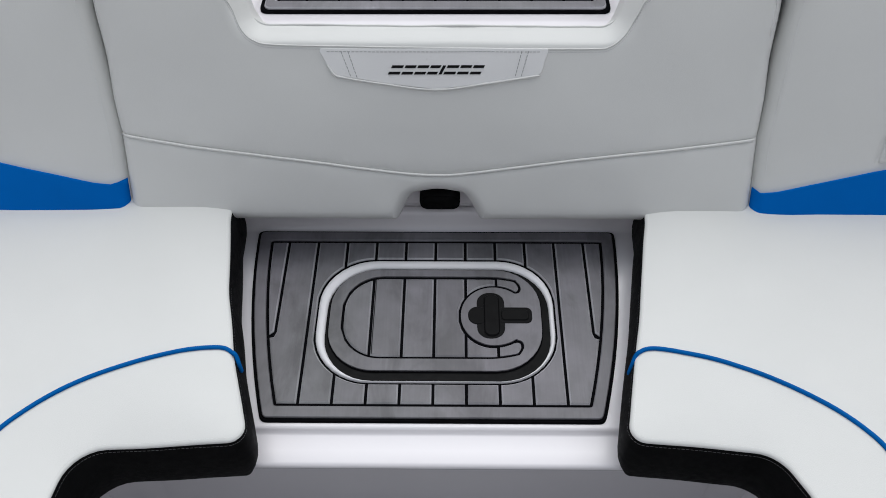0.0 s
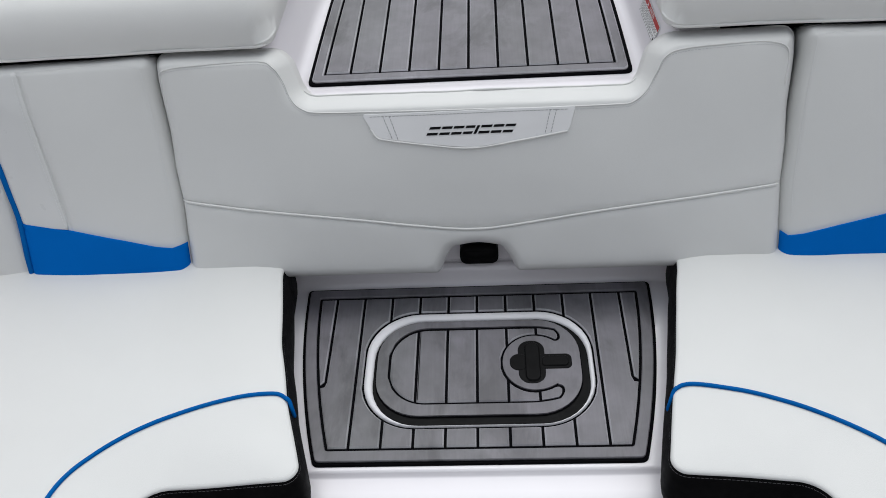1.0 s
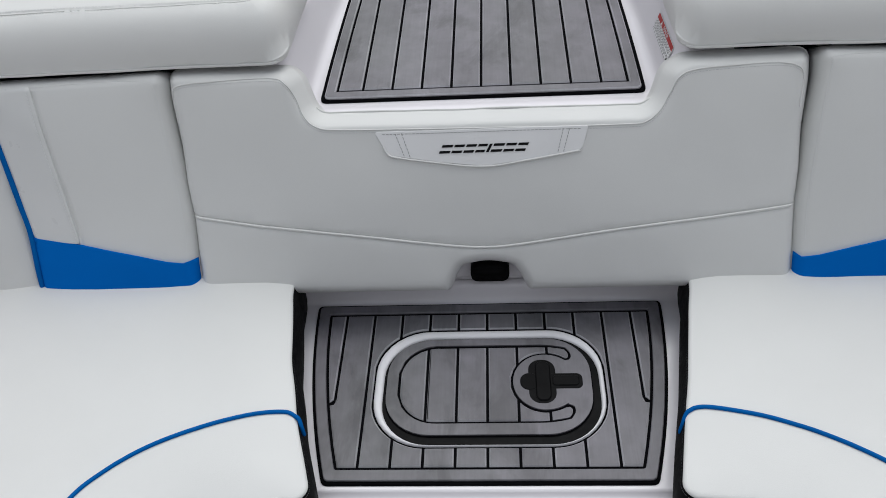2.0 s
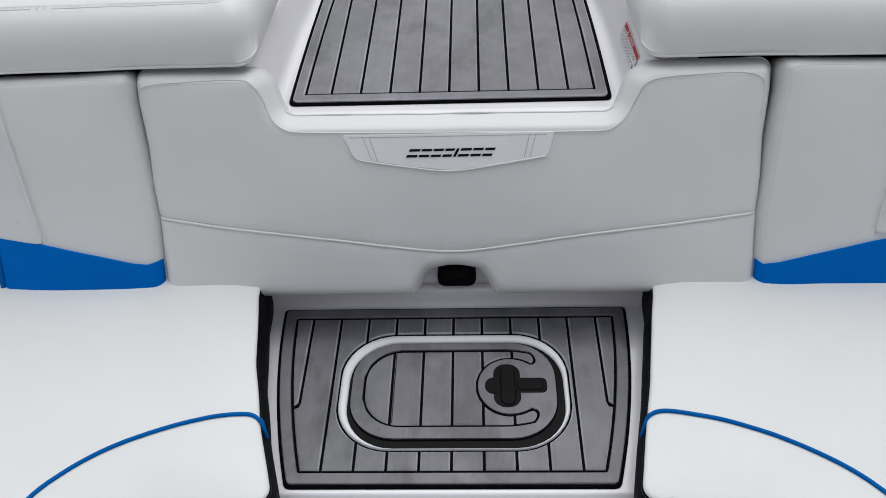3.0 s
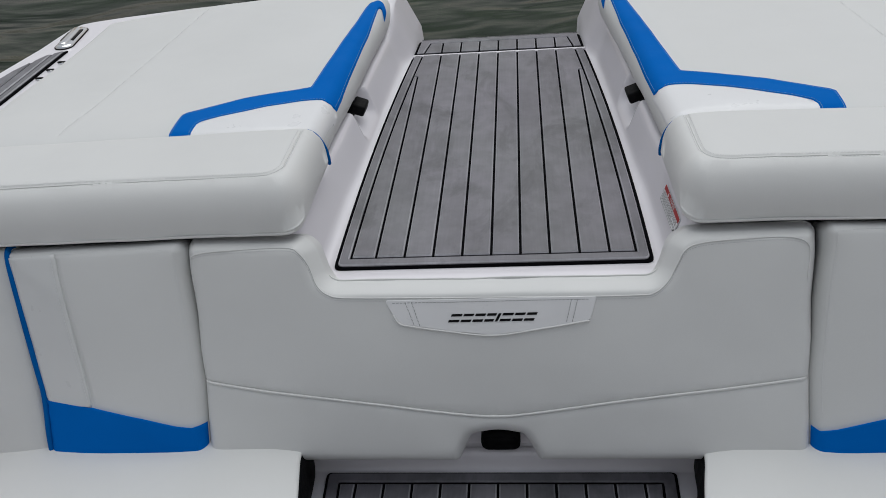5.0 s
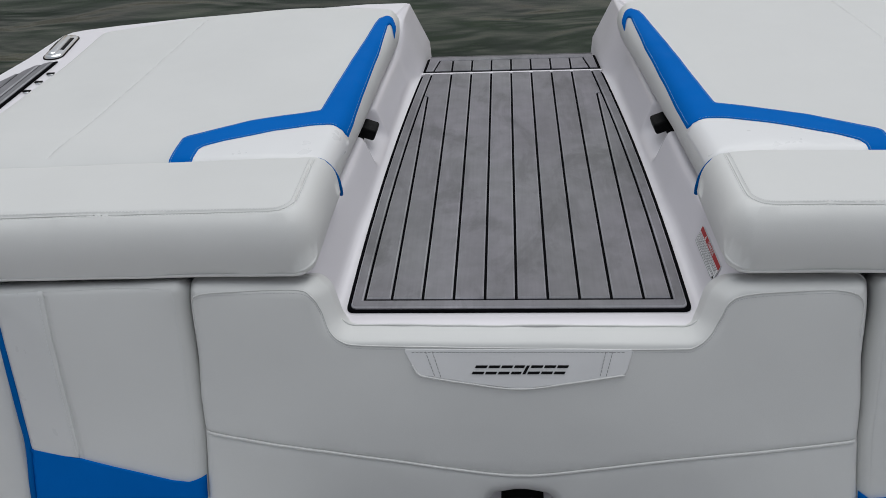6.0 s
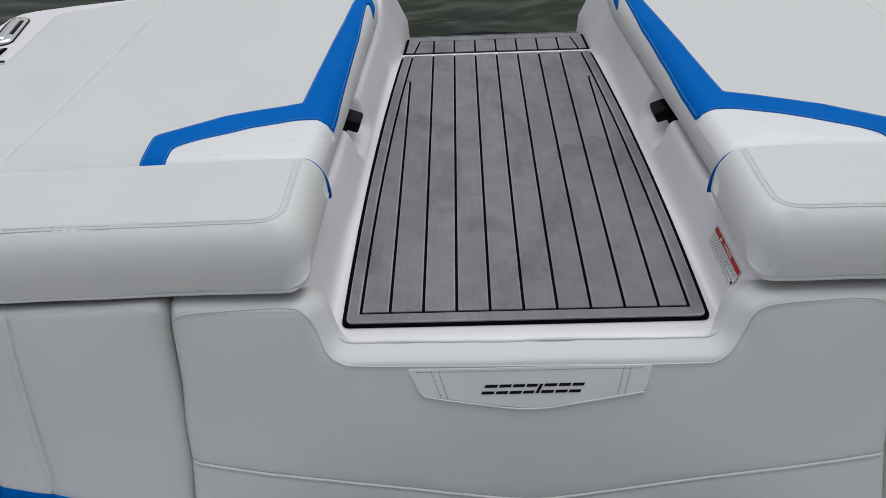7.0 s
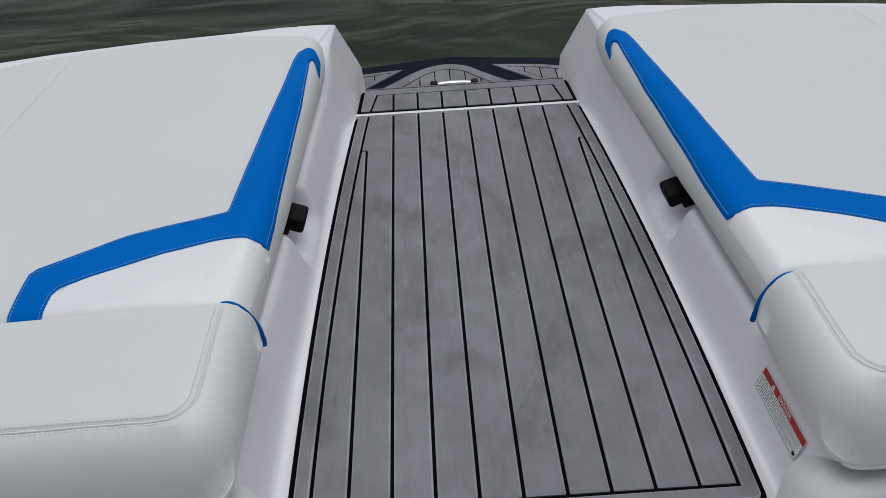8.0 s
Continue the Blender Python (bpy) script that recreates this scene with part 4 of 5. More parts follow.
seat(-1, [(-0.331, 1.90), (-0.329, 1.84), (-0.309, 1.70), (-0.284, 1.595), (-0.243, 1.457), (-0.472, 1.440), (-0.488, 1.33), (-0.50, 0.4), (-0.955, 0.4), (-0.955, 1.90)],
     [0.012, 0.2, 0.3, 0.3, 0.022, 0.055, 0.15, 0.05, 0.05, 0.05],
     [(-0.284, 1.592), (-0.297, 1.599), (-0.318, 1.598), (-0.349, 1.5925), (-0.381, 1.5835), (-0.416, 1.5715), (-0.450, 1.5575), (-0.480, 1.543), (-0.513, 1.523), (-0.544, 1.498), (-0.573, 1.466), (-0.590, 1.428), (-0.599, 1.37), (-0.603, 1.25), (-0.605, 0.8), (-0.605, 0.43)],
     [(-0.2735, 1.5765, 0.272), (-0.2755, 1.580, 0.287), (-0.279, 1.588, 0.296), (-0.284, 1.592, 0.301)])
seat(1, [(0.341, 1.90), (0.338, 1.84), (0.312, 1.70), (0.291, 1.595), (0.262, 1.461), (0.456, 1.442), (0.494, 1.365), (0.50, 0.4), (0.955, 0.4), (0.955, 1.90)],
     [0.012, 0.2, 0.3, 0.3, 0.022, 0.055, 0.15, 0.05, 0.05, 0.05],
     [(0.295, 1.596), (0.304, 1.600), (0.320, 1.600), (0.356, 1.592), (0.393, 1.582), (0.430, 1.568), (0.465, 1.552), (0.506, 1.529), (0.544, 1.502), (0.573, 1.474), (0.594, 1.442), (0.606, 1.39), (0.611, 1.25), (0.612, 0.8), (0.612, 0.43)],
     [(0.2815, 1.577, 0.270), (0.2855, 1.583, 0.287), (0.290, 1.592, 0.296), (0.295, 1.596, 0.301)])


# ---- backrests, on one leaning plane ----
LEAN_V = Vector((0, 0.4472, 0.8944))
LEAN_N = Vector((0, -0.8944, 0.4472))
BACK = Matrix(((1, 0, 0, 0), (0, LEAN_V.y, LEAN_N.y, 1.8504), (0, LEAN_V.z, LEAN_N.z, 0.2873), (0, 0, 0, 1)))


def up(z):
    """Way up the leaning plane of a height."""
    return (z - 0.29) / 0.8944


def on(pts):
    return [Vector((x, up(z))) for x, z in pts]


def centre_backrest():
    root = holder("centre_backrest", "white vinyl centre backrest with an embroidered patch, dipped for the walkway", "backrest", at=(0, 1.9, 0.30))
    poly = on([(-0.4985, 0.287), (-0.060, 0.287), (-0.048, 0.312), (-0.037, 0.329), (0.004, 0.336), (0.047, 0.329), (0.060, 0.312), (0.073, 0.287), (0.514, 0.287),
               (0.510, 0.42), (0.515, 0.53), (0.520, 0.60), (0.516, 0.637), (0.325, 0.636), (0.292, 0.619), (0.272, 0.5635), (-0.272, 0.5665), (-0.292, 0.621), (-0.312, 0.638), (-0.514, 0.641), (-0.515, 0.60), (-0.5080, 0.53), (-0.498, 0.42)])
    radii = [0.03, 0.012, 0.03, 0.014, 0.10, 0.014, 0.03, 0.012, 0.03, 0.2, 0.2, 0.2, 0.028, 0.045, 0.04, 0.03, 0.03, 0.04, 0.045, 0.028, 0.2, 0.2, 0.2]
    welt = [Vector((p.x, p.y)) for p in smooth_line([(x, up(z), 0) for x, z in ((-0.492, 0.4215), (-0.36, 0.403), (-0.20, 0.3845), (-0.06, 0.3675), (0.003, 0.3635), (0.06, 0.367), (0.20, 0.3845), (0.36, 0.401), (0.501, 0.416))], 6)]
    hem = [Vector((p.x, p.y)) for p in smooth_line([(x, up(z), 0) for x, z in ((-0.497, 0.56), (-0.500, 0.600), (-0.488, 0.617), (-0.421, 0.622), (-0.335, 0.623), (-0.312, 0.614), (-0.299, 0.595), (-0.287, 0.567), (-0.268, 0.5515), (-0.235, 0.546), (-0.12, 0.544), (0.0, 0.5425), (0.12, 0.541), (0.235, 0.541), (0.262, 0.544), (0.284, 0.560), (0.298, 0.583), (0.310, 0.604), (0.336, 0.614), (0.40, 0.618), (0.463, 0.619), (0.493, 0.612), (0.500, 0.595), (0.496, 0.56))], 6)]
    outline = rounded(poly, radii, 6)
    fine = dense(outline, 0.012)

    def fold(pts):
        """The upper edge is folded along the hem; the lower one is round."""
        t = np.clip(1 - gap_to(pts, fine) / 0.021, 0, 1)
        k = np.clip((np.array([p[1] for p in pts]) - up(0.47)) / 0.06, 0, 1)
        return -0.036 * (k * t ** 1.5 + (1 - k) * (1 - np.sqrt(1 - t * t)))

    pad = Pad(outline, BACK, ra=0.021, rb=0.036, crown=0.007, reach=0.06, roll=fold, seams=[(welt, 0.004, 0.003)])
    pad.body("cushion", VINYL, root, 0.085, 0.016, tuck=0.004)
    pad.cord("welt", welt, 0.0023, VINYL, root, 0.0022)
    brim = sorted((p for p in pad.line if abs(p.x) < 0.276 and up(0.55) < p.y < up(0.60)), key=lambda p: p.x)
    tube("brim_welt", [q + Vector((0, 0.0012, 0.0002)) for q in pad.world(brim)], 0.0020, VINYL, root)
    pad.cord("hem_welt", hem, 0.0012, VINYL, root, 0.0001)
    stitch = [Vector((p.x, p.y - 0.0045)) for p in hem]
    pad.stitches("stitching", [stitch], BOLSTER_THREAD, root, width=0.0008, lift=0.0008)
    # emblem patch
    patch = on([(-0.173, 0.5415), (0.171, 0.5415), (0.1605, 0.507), (0.08, 0.4955), (0.004, 0.4875), (-0.07, 0.4955), (-0.152, 0.507)])
    emblem = pad.patch("emblem_patch", rounded(patch, [0.003, 0.003, 0.012, 0.2, 0.05, 0.2, 0.014], 5), SHEEN, root, 0.0018, label="pearl white vinyl patch")
    line = smooth_line([(x, up(z), 0) for x, z in ((-0.160, 0.520), (-0.151, 0.5075), (-0.135, 0.503), (-0.07, 0.494), (0.004, 0.4868), (0.08, 0.495), (0.1595, 0.5065))], 6)
    edge = [Vector((p.x, p.y)) for p in line]
    tube("patch_welt", pad.world(dense(edge, 0.008, False), 0.0015), 0.0017, VINYL, root)
    rows = []
    for xa, xb in ((-0.139, -0.125), (-0.1285, -0.1155), (0.131, 0.122), (0.141, 0.131)):
        rows.append(on([(xa, 0.5385), (xb, 0.504 if abs(xb) > 0.12 else 0.502)]))
    rows.append(on([(-0.160, 0.5375), (0.160, 0.5375)]))
    pad.stitches("patch_stitching", rows, DARK_THREAD, emblem, lift=0.0024, width=0.0010)
    # plain slanted strokes in place of the embroidered maker's mark
    x = -0.0695
    for width in (0.0175, 0.0165, 0.0165, 0.0150, 0.0045, 0.0175, 0.0165, 0.0160):
        rows = ((0.5078, 0.5113), (0.5163, 0.5198)) if width > 0.005 else ((0.5078, 0.5196),)
        for z0, z1 in rows:
            k0, k1 = (z0 - 0.5078) * 0.6, (z1 - 0.5078) * 0.6
            q = on([(x + k0, z0), (x + width + k0, z0), (x + width + k1, z1), (x + k1, z1)])
            low, high = pad.world(q, 0.0012), pad.world(q, 0.0027)
            raw("emblem_bar", low + high, [(4, 5, 6, 7)] + [(i, (i + 1) % 4, 4 + (i + 1) % 4, 4 + i) for i in range(4)], EMBLEM, emblem, "black embroidered bar", smooth=False)
        x += width + 0.0027


def corner_backrest(s):
    root = holder("corner_backrest", "white vinyl corner backrest with a blue lower panel", "backrest", "corner backrests", at=(s * 0.65, 1.9, 0.30))
    q = lambda pts: on([(s * x, z) for x, z in pts])
    o, e = (0.013, -0.001) if s > 0 else (0.0005, -0.001)
    poly = q([(0.4955 + o + e, 0.252), (0.4945 + o + e, 0.42), (0.5035 + o, 0.53), (0.511 + o, 0.60), (0.509 + o, 0.637), (0.832, 0.631), (0.787, 0.40), (0.780, 0.252)])
    seam = q([(0.735, 0.615), (0.722, 0.54), (0.692, 0.392)])
    pad = Pad(rounded(poly, [0.02, 0.2, 0.2, 0.2, 0.028, 0.012, 0.3, 0.02], 6), BACK, ra=0.018, rb=0.028, crown=0.009, reach=0.06, seams=[(seam, 0.005, 0.0036)])
    pad.body("cushion", VINYL, root, 0.085, 0.018, tuck=0.004)
    w = -0.014 if s > 0 else -0.003
    blue = q([(0.7845, 0.400 + w), (0.690, 0.386 + w), (0.60, 0.367 + w), (0.545, 0.3545 + w), (0.520, 0.3515 + w), (0.4978 + o + e, 0.357 + w), (0.4972 + o + e, 0.256), (0.7785, 0.256)])
    pearl = q([(0.7370, 0.624), (0.8270, 0.619), (0.7860, 0.402), (0.7780, 0.392), (0.6935, 0.385)])
    pad.patch("outer_panel", pearl, PEARL, root, 0.0034, label="pearl white vinyl panel")
    pad.patch("lower_panel", blue, BLUE, root, 0.0046, label="blue vinyl panel")
    pad.stitches("stitching", [[p + Vector((s * 0.006, 0)) for p in seam]], THREAD, root, width=0.0015, lift=0.0042)
    hem = q([(0.780, 0.618), (0.735, 0.622), (0.60, 0.627), (0.540, 0.624), (0.528 + o, 0.616), (0.5245 + o, 0.59), (0.5175 + o, 0.53), (0.509 + o, 0.42), (0.510 + o, 0.365)])
    pad.stitches("hem_stitching", [[Vector((p.x, p.y)) for p in smooth_line([(a.x, a.y, 0) for a in hem], 5)]], THREAD, root, width=0.0009, lift=0.0005)
    # side backrest that turns forward along the cockpit's side
    side = holder("side_backrest", "white vinyl backrest along the cockpit side", "backrest", "side backrests", at=(s * 0.85, 1.8, 0.30))
    p0, p1 = BACK @ Vector((s * 0.770, up(0.288), -0.006)), BACK @ Vector((s * 0.815, up(0.640), -0.012))
    v = (p1 - p0).normalized()
    w = Vector((s * math.cos(radians(7)), -math.sin(radians(7)), 0))
    u = (w - v * w.dot(v)).normalized()
    nrm = u.cross(v) * (1 if s > 0 else -1)
    m = Matrix(((u.x, v.x, nrm.x, p0.x), (u.y, v.y, nrm.y, p0.y), (u.z, v.z, nrm.z, p0.z), (0, 0, 0, 1)))
    length = (p1 - p0).length
    pad2 = Pad(rounded([(0.003, -0.03), (0.195, -0.03), (0.165, length), (0.003, length)], [0.004, 0.02, 0.02, 0.012], 5), m, ra=0.014, rb=0.02, crown=0.006, reach=0.05)
    pad2.body("cushion", VINYL, side, 0.06, 0.02)
    cord = [BACK @ Vector((s * x, up(z), h)) for x, z, h in ((0.826, 0.634, -0.03), (0.824, 0.622, -0.004), (0.806, 0.53, 0.001), (0.790, 0.45, 0.002), (0.7805, 0.40, 0.002), (0.7795, 0.34, 0.002), (0.779, 0.290, -0.004))]
    tube("piping", smooth_line(cord, 6), 0.0052, CORD, side, "blue piping")


centre_backrest()
corner_backrest(-1)
corner_backrest(1)


# ---- bolsters and sun pads ----
def beside(line):
    """Lines that run beside another one at a distance."""
    def moved(d):
        out = []
        for i, p in enumerate(line):
            t = (line[min(i + 1, len(line) - 1)] - line[max(i - 1, 0)]).normalized()
            out.append(p + Vector((-t.y, t.x)) * d)
        return out
    return moved


def bolster(s):
    root = holder("bolster_cushion", "thick white vinyl bolster with a double-stitched edge", "cushion", "bolsters", at=(s * 0.65, 2.15, 0.632))
    poly = [(s * x, y) for x, y in ((0.309, 2.034), (0.45, 2.034), (1.02, 2.020), (1.03, 2.247), (0.66, 2.2635), (0.36, 2.279), (0.305, 2.280))]
    fall = 0.066
    if s > 0:
        poly[-2:] = [(0.40, 2.2755), (0.345, 2.269), (0.305, 2.263)]
    dip = 0.018 if s > 0 else 0.0

    def roll(pts):
        P = np.array([(abs(p[0]), p[1]) for p in pts])
        f = np.clip(1 - (P[:, 1] - (2.034 - 0.022 * np.clip(P[:, 0] - 0.45, 0, None))) / 0.062, 0, 1)
        e = np.clip(1 - (P[:, 0] - 0.3065) / 0.042, 0, 1)
        r = np.clip(1 - (2.280 - 0.045 * np.clip(P[:, 0] - 0.36, 0, None) - dip * np.clip((0.40 - P[:, 0]) / 0.095, 0, 1) - P[:, 1]) / 0.011, 0, 1)
        t = np.clip(np.sqrt(f * f + e * e), 0, 1)
        h = -fall * (1 - (1 - t ** 2.4) ** (1 / 2.4))
        return h - 0.008 * (1 - np.sqrt(1 - r * r))

    top = [Vector((s * x, y)) for x, y in ((0.344, 2.262), (0.344, 2.135), (0.347, 2.110), (0.358, 2.094), (0.378, 2.0875), (0.45, 2.0865), (0.70, 2.081), (1.02, 2.073))]
    seam = [Vector((p.x, p.y)) for p in smooth_line([(p.x, p.y, 0) for p in top], 6)]
    pad = Pad(rounded(poly, [0.034, 0.5, 0.03, 0.02] + [0.5] * (len(poly) - 5) + [0.010], 7), Matrix.Translation((0, 0, 0.7065)), ra=0.030, rb=fall, crown=0.003, reach=0.03, roll=roll, shape=lambda x, y: 0.012 * min(1, 0.5 + 0.5 * max(0, (2.27 - y) / 0.17)) * min(1, max(0, (y - 2.034) / 0.05)), seams=[(seam, 0.0035, 0.0030)])
    pad.body("cushion", VINYL, root, 0.0735, 0.013, tuck=0.004)
    shift = beside(seam)
    pad.stitches("stitching", [shift(0.0046), shift(-0.0046)], BOLSTER_THREAD, root, pitch=0.0058, length=0.0036, width=0.0008, lift=0.0006)
    tube("welt", pad.world(seam, 0.0006), 0.0014, VINYL, root)
    low = [p for p in offset(pad.line, 0.001) if p.y < 2.046]
    first = max(range(len(low)), key=lambda i: (low[i] - low[i - 1]).length)
    tube("lower_welt", [Vector((p.x, p.y, 0.6365)) for p in low[first:] + low[:first]], 0.0028, VINYL, root)
    ring_pts = [(0.352, 2.286, 0.6975), (0.345, 2.2855, 0.6995), (0.337, 2.285, 0.6992), (0.326, 2.283, 0.694), (0.316, 2.281, 0.682), (0.309, 2.2795, 0.666), (0.3058, 2.2785, 0.648), (0.3060, 2.2805, 0.637), (0.3070, 2.2840, 0.630)]
    tube("piping", smooth_line([(s * x, y, z) for x, y, z in [(x + 0.02 * dip, y - 0.85 * dip, z + 0.0012 + 0.06 * dip) for x, y, z in ring_pts]], 5), 0.0037, CORD, root, "blue piping")


def sun_pad(s):
    root = holder("sun_pad", "white vinyl sun pad with blue chevron trim on the stern deck", "sun pad", "sun pads", at=(s * 0.65, 2.6, 0.62))
    # the starboard pad lies a little askew
    askew = 0.016 if s > 0 else 0.0
    edge = lambda y: wall_half(y) + 0.044 - askew * max(0.0, y - 2.45) / 0.55

    def lie(pts):
        """The trim's points on this side's pad."""
        out = []
        for x, y in pts:
            if y > 2.45:
                x -= askew * (y - 2.45) / 0.55
            else:
                k = min(1.0, max(0.0, (x - 0.33) / 0.20)) * askew / 0.016
                x, y = x + 0.016 * k, y - 0.002 * k
            y -= (0.025 if s > 0 else 0.012) * min(1.0, max(0.0, (x - 0.37) / 0.23)) * (y < 2.5)
            near = askew / 0.016 * min(1.0, max(0.0, (2.95 - y) / 0.40))
            out.append(Vector((s * (x + 0.002 * near), y - 0.008 * near)))
        return out

    inner = [(edge(2.262), 2.262), (edge(2.5), 2.5), (edge(2.8), 2.8), (edge(3.0), 3.0), (0.279 - askew, 3.110)]
    poly = [(s * x, y) for x, y in inner + [(0.50, 3.142), (0.65, 3.120), (0.83, 3.078), (1.026, 2.994), (1.030, 2.75), (1.055, 2.5), (1.066, 2.232)]]
    seam = [Vector((s * 0.830, 2.30)), Vector((s * 0.80, 2.6)), Vector((s * 0.760, 3.045))]
    pad = Pad(rounded(poly, [0.012, 0.5, 0.5, 0.3, 0.045, 0.5, 0.5, 0.5, 0.05, 0.3, 0.5, 0.02], 7), Matrix.Translation((0, 0, 0.699)), ra=0.030, rb=0.040, crown=0.006, reach=0.06, shape=lambda x, y: 0.007 * math.exp(-((y - 2.31) / 0.08) ** 2) * min(1.0, max(0.0, (abs(x) - 0.34) / 0.10)), seams=[(seam, 0.0025, 0.0016)])
    pad.body("cushion", VINYL, root, 0.070 if s > 0 else 0.075, 0.013, tuck=0.012)
    trim = [(0.600, 2.258), (0.600, 2.366), (0.593, 2.376), (0.50, 2.435), (0.369, 2.478), (0.347, 2.73), (0.325, 2.968), (0.319, 3.000), (0.303, 3.022), (0.290, 3.024), (0.2802, 3.000), (0.2804, 2.948),
            (0.2840, 2.968), (0.2905, 2.990), (0.2965, 2.972), (0.2985, 2.80), (0.3045, 2.60), (0.3085, 2.47), (0.3110, 2.420), (0.326, 2.414), (0.340, 2.4175), (0.372, 2.4125), (0.436, 2.388), (0.52, 2.350), (0.551, 2.331), (0.557, 2.319), (0.560, 2.258)]
    field = [(edge(2.275) + 0.0012, 2.275), (edge(2.345) + 0.0012, 2.345), (edge(2.4155) + 0.0012, 2.4155), (0.328, 2.4165), (0.340, 2.4200), (0.372, 2.4150), (0.436, 2.3905), (0.52, 2.3525), (0.5525, 2.333), (0.559, 2.320), (0.562, 2.262)]
    pad.patch("pearl_field", lie(field), SHEEN, root, 0.0032, grid=0.008, label="pearl white vinyl field")
    blue = pad.patch("chevron_trim", rounded(lie(trim), [0.003, 0.01, 0.01, 0.1, 0.008, 0.2, 0.05, 0.015, 0.012, 0.012, 0.02, 0.002, 0.03, 0.004, 0.02, 0.1, 0.1, 0.1, 0.008, 0.03, 0.03, 0.1, 0.1, 0.1, 0.01, 0.006, 0.003], 5), BLUE, root, 0.0043, grid=0.009, label="bright blue vinyl trim")
    a = lie(((0.5965, 2.258), (0.5965, 2.365), (0.50, 2.4315), (0.3665, 2.475), (0.344, 2.73), (0.322, 2.965), (0.316, 2.997), (0.303, 3.017)))
    b = lie(((0.5630, 2.258), (0.5600, 2.321), (0.5525, 2.3345), (0.52, 2.3535), (0.436, 2.3915), (0.372, 2.416), (0.342, 2.421), (0.327, 2.418)))
    c = lie(((0.3125, 2.424), (0.3102, 2.468), (0.3061, 2.60), (0.3001, 2.80), (0.2981, 2.960)))
    pad.stitches("trim_stitching", [a, b, c], BLUE_THREAD, blue, lift=0.0048, width=0.0011)
    pad.stitches("stitching", [seam], DARK_THREAD, root, lift=0.0002, width=0.0007)


for side in (-1, 1):
    bolster(side)
    sun_pad(side)


# ---- warning label on the walkway wall ----
def warning_label():
    root = holder("warning_label", "red and white danger label on the white walkway wall", "label", at=(0.305, 2.155, 0.555))
    a, b = Vector((wall_half(2.220) + 0.0405, 2.220, 0.5990)), Vector((wall_half(2.100) + 0.0405, 2.100, 0.5990))
    d = Vector((wall_half(2.220) + 0.0307, 2.220, 0.5680))
    u, v = (b - a).normalized(), (a - d).normalized()
    nrm = u.cross(v).normalized()
    o = d + nrm * 0.0016
    m = Matrix(((u.x, v.x, nrm.x, o.x), (u.y, v.y, nrm.y, o.y), (u.z, v.z, nrm.z, o.z), (0, 0, 0, 1)))
    w, h = (b - a).length, (a - d).length

    def plate(name, rects, material, lift, thick, label=""):
        verts, faces = [], []
        for pts in rects:
            k, n = len(verts), len(pts)
            verts += [m @ Vector((x, yy, lift)) for x, yy in pts] + [m @ Vector((x, yy, lift + thick)) for x, yy in pts]
            faces += [tuple(range(k + n, k + 2 * n))] + [(k + i, k + (i + 1) % n, k + n + (i + 1) % n, k + n + i) for i in range(n)]
        return raw(name, verts, faces, material, root, label, smooth=False)

    r = lambda x0, y0, x1, y1: [(x0, y0), (x1, y0), (x1, y1), (x0, y1)]
    plate("label_sheet", [[(p.x, p.y) for p in rounded(r(0, 0, w, h), 0.002, 3)]], PAPER, 0, 0.0004)
    plate("header", [r(0.001, h * 0.70, w - 0.001, h - 0.001)], RED, 0.0004, 0.0002, "red header")
    bars = []
    rnd = random.Random(4)
    for row in range(8):
        y0 = h * 0.63 - row * h * 0.072
        x = 0.004
        end = w - 0.006 - (0.03 if row == 4 else 0.018 if row == 7 else 0)
        while x < end:
            ln = min(rnd.uniform(0.003, 0.011), end - x)
            bars.append(r(x, y0, x + ln, y0 + h * 0.024))
            x += ln + 0.0013
    plate("text_bars", bars, INK, 0.0004, 0.0001, "rows of small grey print")
    edge = 0.0007
    plate("outline", [r(0.001, 0.001, w - 0.001, 0.001 + edge), r(0.001, 0.001, 0.001 + edge, h * 0.7), r(w - 0.001 - edge, 0.001, w - 0.001, h * 0.7)], INK, 0.0004, 0.0001)
    plate("mark", [r(w - 0.010, 0.003, w - 0.004, 0.007)], EMBLEM, 0.0004, 0.0001)
    cy = h * 0.845
    plate("warning_triangle", [[(0.0272, cy - 0.0033), (0.0348, cy - 0.0033), (0.0310, cy + 0.0035)]], PAPER, 0.0006, 0.0002, "white warning triangle")
    plate("exclamation", [r(0.0306, cy - 0.0012, 0.0314, cy + 0.0017), r(0.0306, cy - 0.0026, 0.0314, cy - 0.0018)], RED, 0.0008, 0.0001)
    cu = bpy.data.curves.new("danger", "FONT")
    cu.body, cu.size, cu.align_y, cu.extrude = "DANGER", 0.0085, "CENTER", 0.00006
    tmp = new("danger_text", cu)
    dg = bpy.context.evaluated_depsgraph_get()
    me = bpy.data.meshes.new_from_object(tmp.evaluated_get(dg))
    bpy.data.objects.remove(tmp)
    me.transform(m @ Matrix.Translation((0.046, cy, 0.0008)))
    me.materials.clear()
    me.materials.append(PAPER)
    word = new("word", me)
    word.parent = root
    word.location = -root.location
    word["label"] = "white word DANGER"


warning_label()


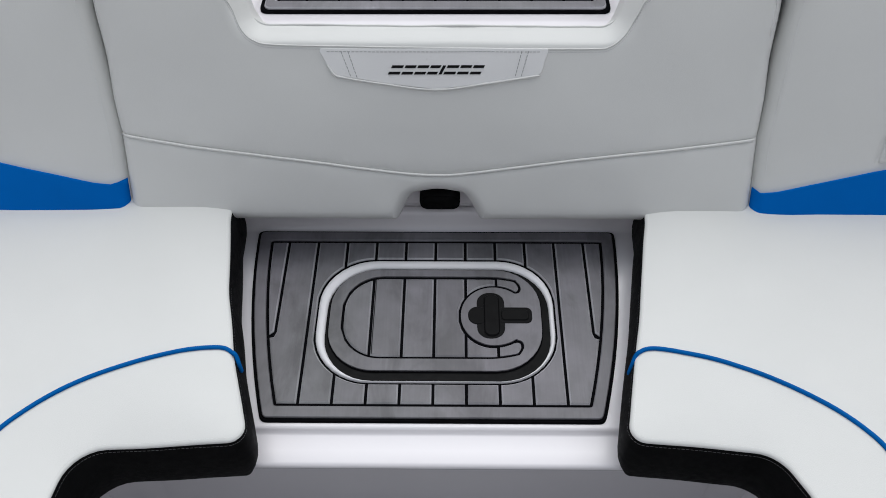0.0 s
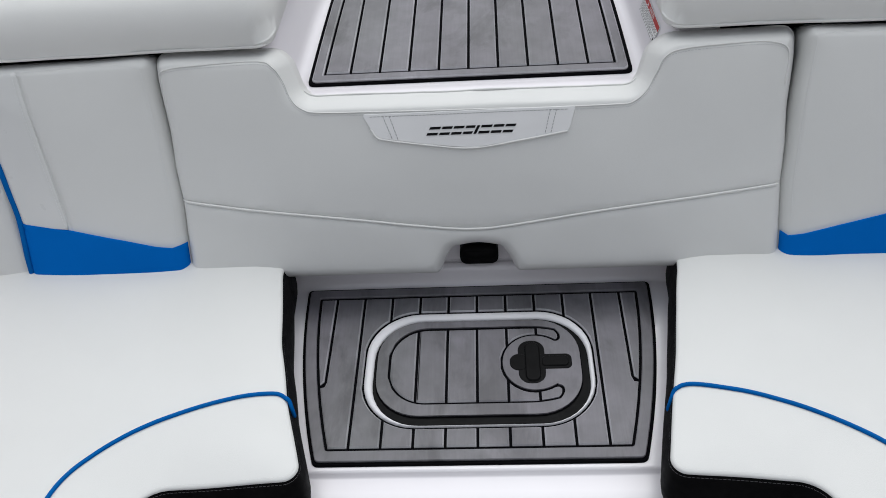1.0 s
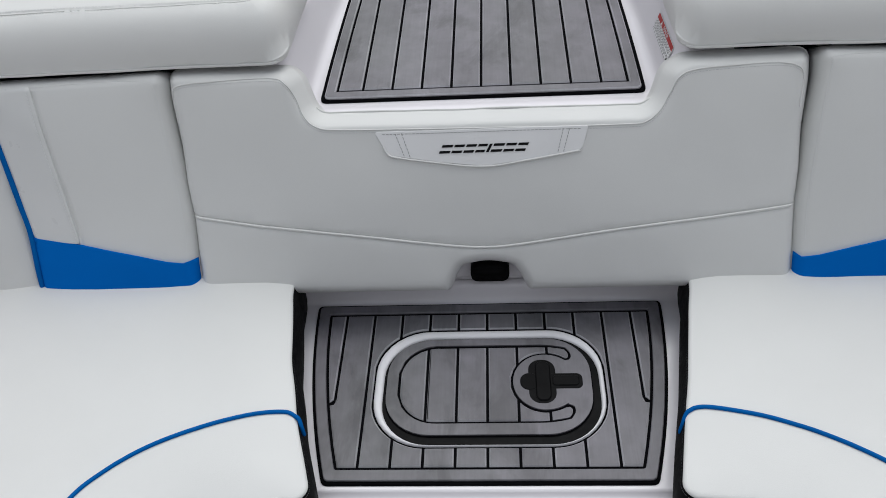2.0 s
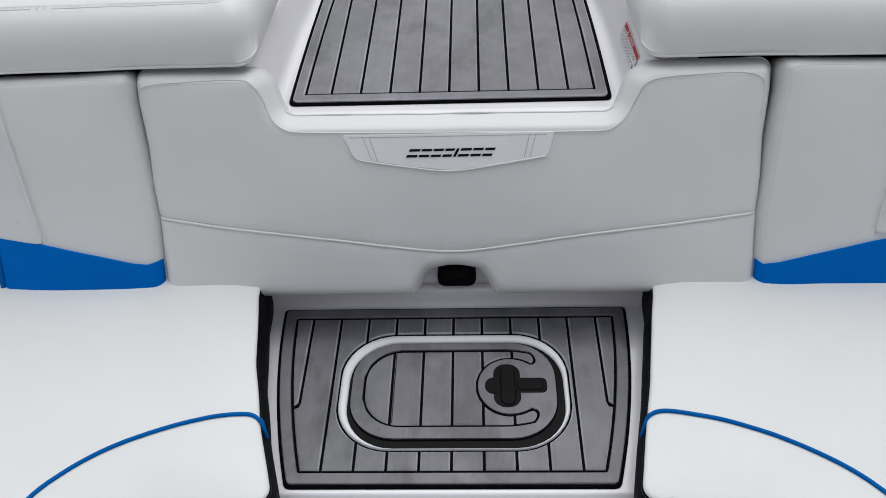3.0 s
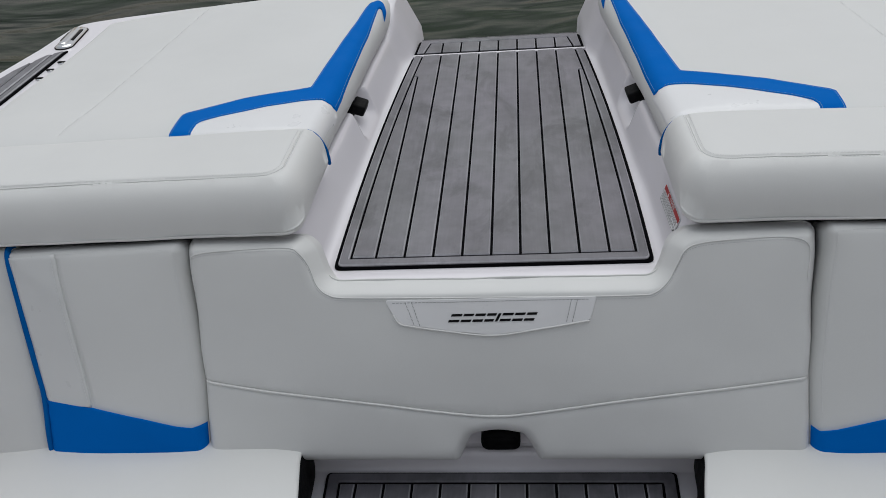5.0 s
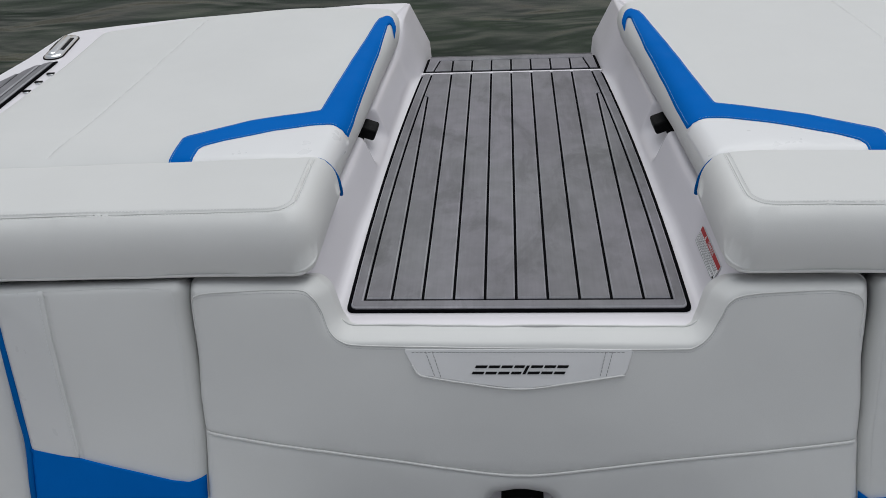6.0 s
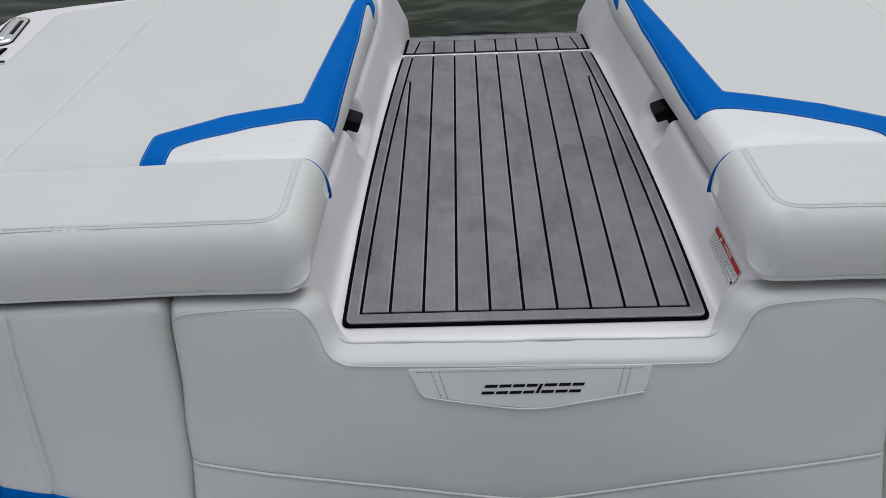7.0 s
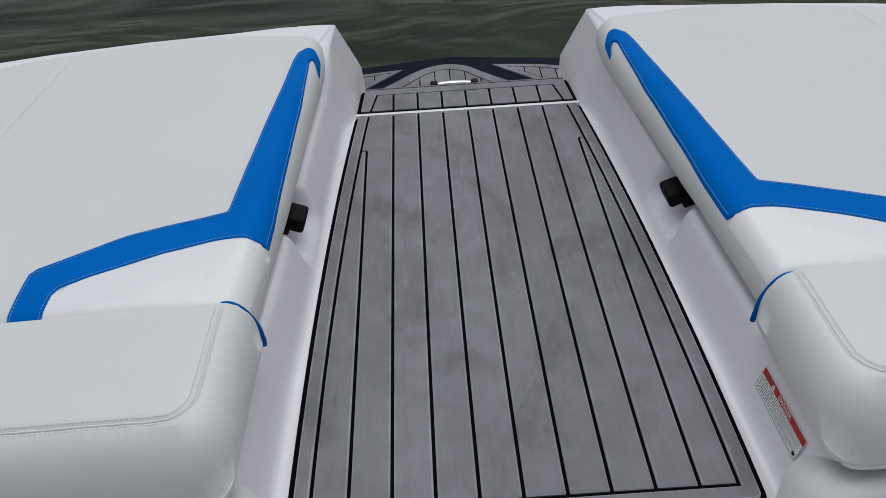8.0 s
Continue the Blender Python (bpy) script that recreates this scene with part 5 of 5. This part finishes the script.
# ---- gunwale fittings ----
def gunwale_mat():
    root = holder("gunwale_mat", "dark grey foam step pad with black grooves on the side deck", "deck mat", at=(-1.12, 2.4, DECK_Z))
    out = [(-1.192, 1.9), (-1.186, 2.30), (-1.172, 2.56), (-1.145, 2.70), (-1.105, 2.795), (-1.062, 2.828), (-1.070, 2.60), (-1.082, 2.30), (-1.086, 1.9)]
    slab("backing", out, DECK_Z - 0.001, DECK_Z + 0.004, EDGE, root, 0.001)
    core = offset(out, 0.005)
    lean = lambda pts, k: [(x + k * 0.025 * (y - 2.7), y) for x, y in pts]
    for x0, x1 in ((-1.25, -1.121), (-1.1165, -1.0935), (-1.089, -1.0)):
        p = lean(cut(lean([(q[0], q[1]) for q in core], -1), x0, x1), 1)
        if len(p) > 2:
            slab("plank", p, DECK_Z + 0.003, DECK_Z + 0.008, FOAM, root)


def mooring_cleat():
    root = holder("mooring_cleat", "polished stainless pull-up mooring cleat on the stern corner", "cleat", at=(-1.10, 2.905, DECK_Z))
    m = Matrix.Translation((-1.096, 2.924, DECK_Z)) @ pose(0, 0, 0, 0, 0, 6)
    # black outline, a little wider than the plate above it
    bm = bmesh.new()
    pts = rounded([(-0.0245, -0.0805), (0.0245, -0.0805), (0.0245, 0.0805), (-0.0245, 0.0805)], 0.0235, 8)
    low, high = [bm.verts.new(m @ Vector((q.x, q.y, 0.0))) for q in pts], [bm.verts.new(m @ Vector((q.x, q.y, 0.0022))) for q in pts]
    bm.faces.new(high)
    for i in range(len(pts)):
        bm.faces.new((low[i], low[(i + 1) % len(pts)], high[(i + 1) % len(pts)], high[i]))
    part("plate_underlay", bm, PLASTIC, root, "black outline round the plate")
    bm = bmesh.new()
    pts = rounded([(-0.022, -0.078), (0.022, -0.078), (0.022, 0.078), (-0.022, 0.078)], 0.021, 8)
    n = len(pts)
    rings = []
    for d, z in ((0, 0.0), (0, 0.003), (0.003, 0.006), (0.008, 0.008)):
        rings.append([bm.verts.new(m @ Vector((q.x, q.y, z))) for q in offset(pts, d)])
    for a, b in zip(rings[:-1], rings[1:]):
        for i in range(n):
            bm.faces.new((a[i], a[(i + 1) % n], b[(i + 1) % n], b[i]))
    bm.faces.new(rings[-1])
    part("plate", bm, CHROME, root)
    bm = bmesh.new()
    pts = rounded([(-0.014, -0.066), (0.007, -0.066), (0.007, 0.066), (-0.014, 0.066)], 0.0102, 7)
    n = len(pts)
    rings = [[bm.verts.new(m @ Vector((q.x, q.y, z - 0.35 * q.y * q.y))) for q in offset(pts, d)] for d, z in ((0, 0.006), (0, 0.0092), (0.002, 0.0115), (0.006, 0.0130))]
    for a, b in zip(rings[:-1], rings[1:]):
        for i in range(n):
            bm.faces.new((a[i], a[(i + 1) % n], b[(i + 1) % n], b[i]))
    bm.faces.new(rings[-1])
    part("horn", bm, CHROME, root)
    bm = bmesh.new()
    box(bm, (0.0085, -0.034, 0.0055), (0.0175, 0.046, 0.0088), 0.0012, 2, m)
    box(bm, (-0.0185, -0.030, 0.0055), (-0.0148, 0.030, 0.0086), 0.0010, 2, m)
    part("slot", bm, PLASTIC, root)


def deck_stud(x, y):
    root = holder("deck_stud", "small steel and black fastener beside the foam step pad", "fastener", "deck fasteners", at=(x, y, DECK_Z))
    bm = bmesh.new()
    bmesh.ops.create_cone(bm, cap_ends=True, segments=16, radius1=0.009, radius2=0.008, depth=0.003, matrix=Matrix.Translation((x, y, DECK_Z + 0.0014)))
    part("cap", bm, CHROME, root)
    bm = bmesh.new()
    box(bm, (x - 0.010, y - 0.0045, DECK_Z + 0.002), (x + 0.008, y + 0.0045, DECK_Z + 0.0048), 0.0014)
    part("bar", bm, PLASTIC, root)


gunwale_mat()
mooring_cleat()
for at in ((-1.052, 2.655), (-1.049, 2.705), (-1.043, 2.752)):
    deck_stud(*at)
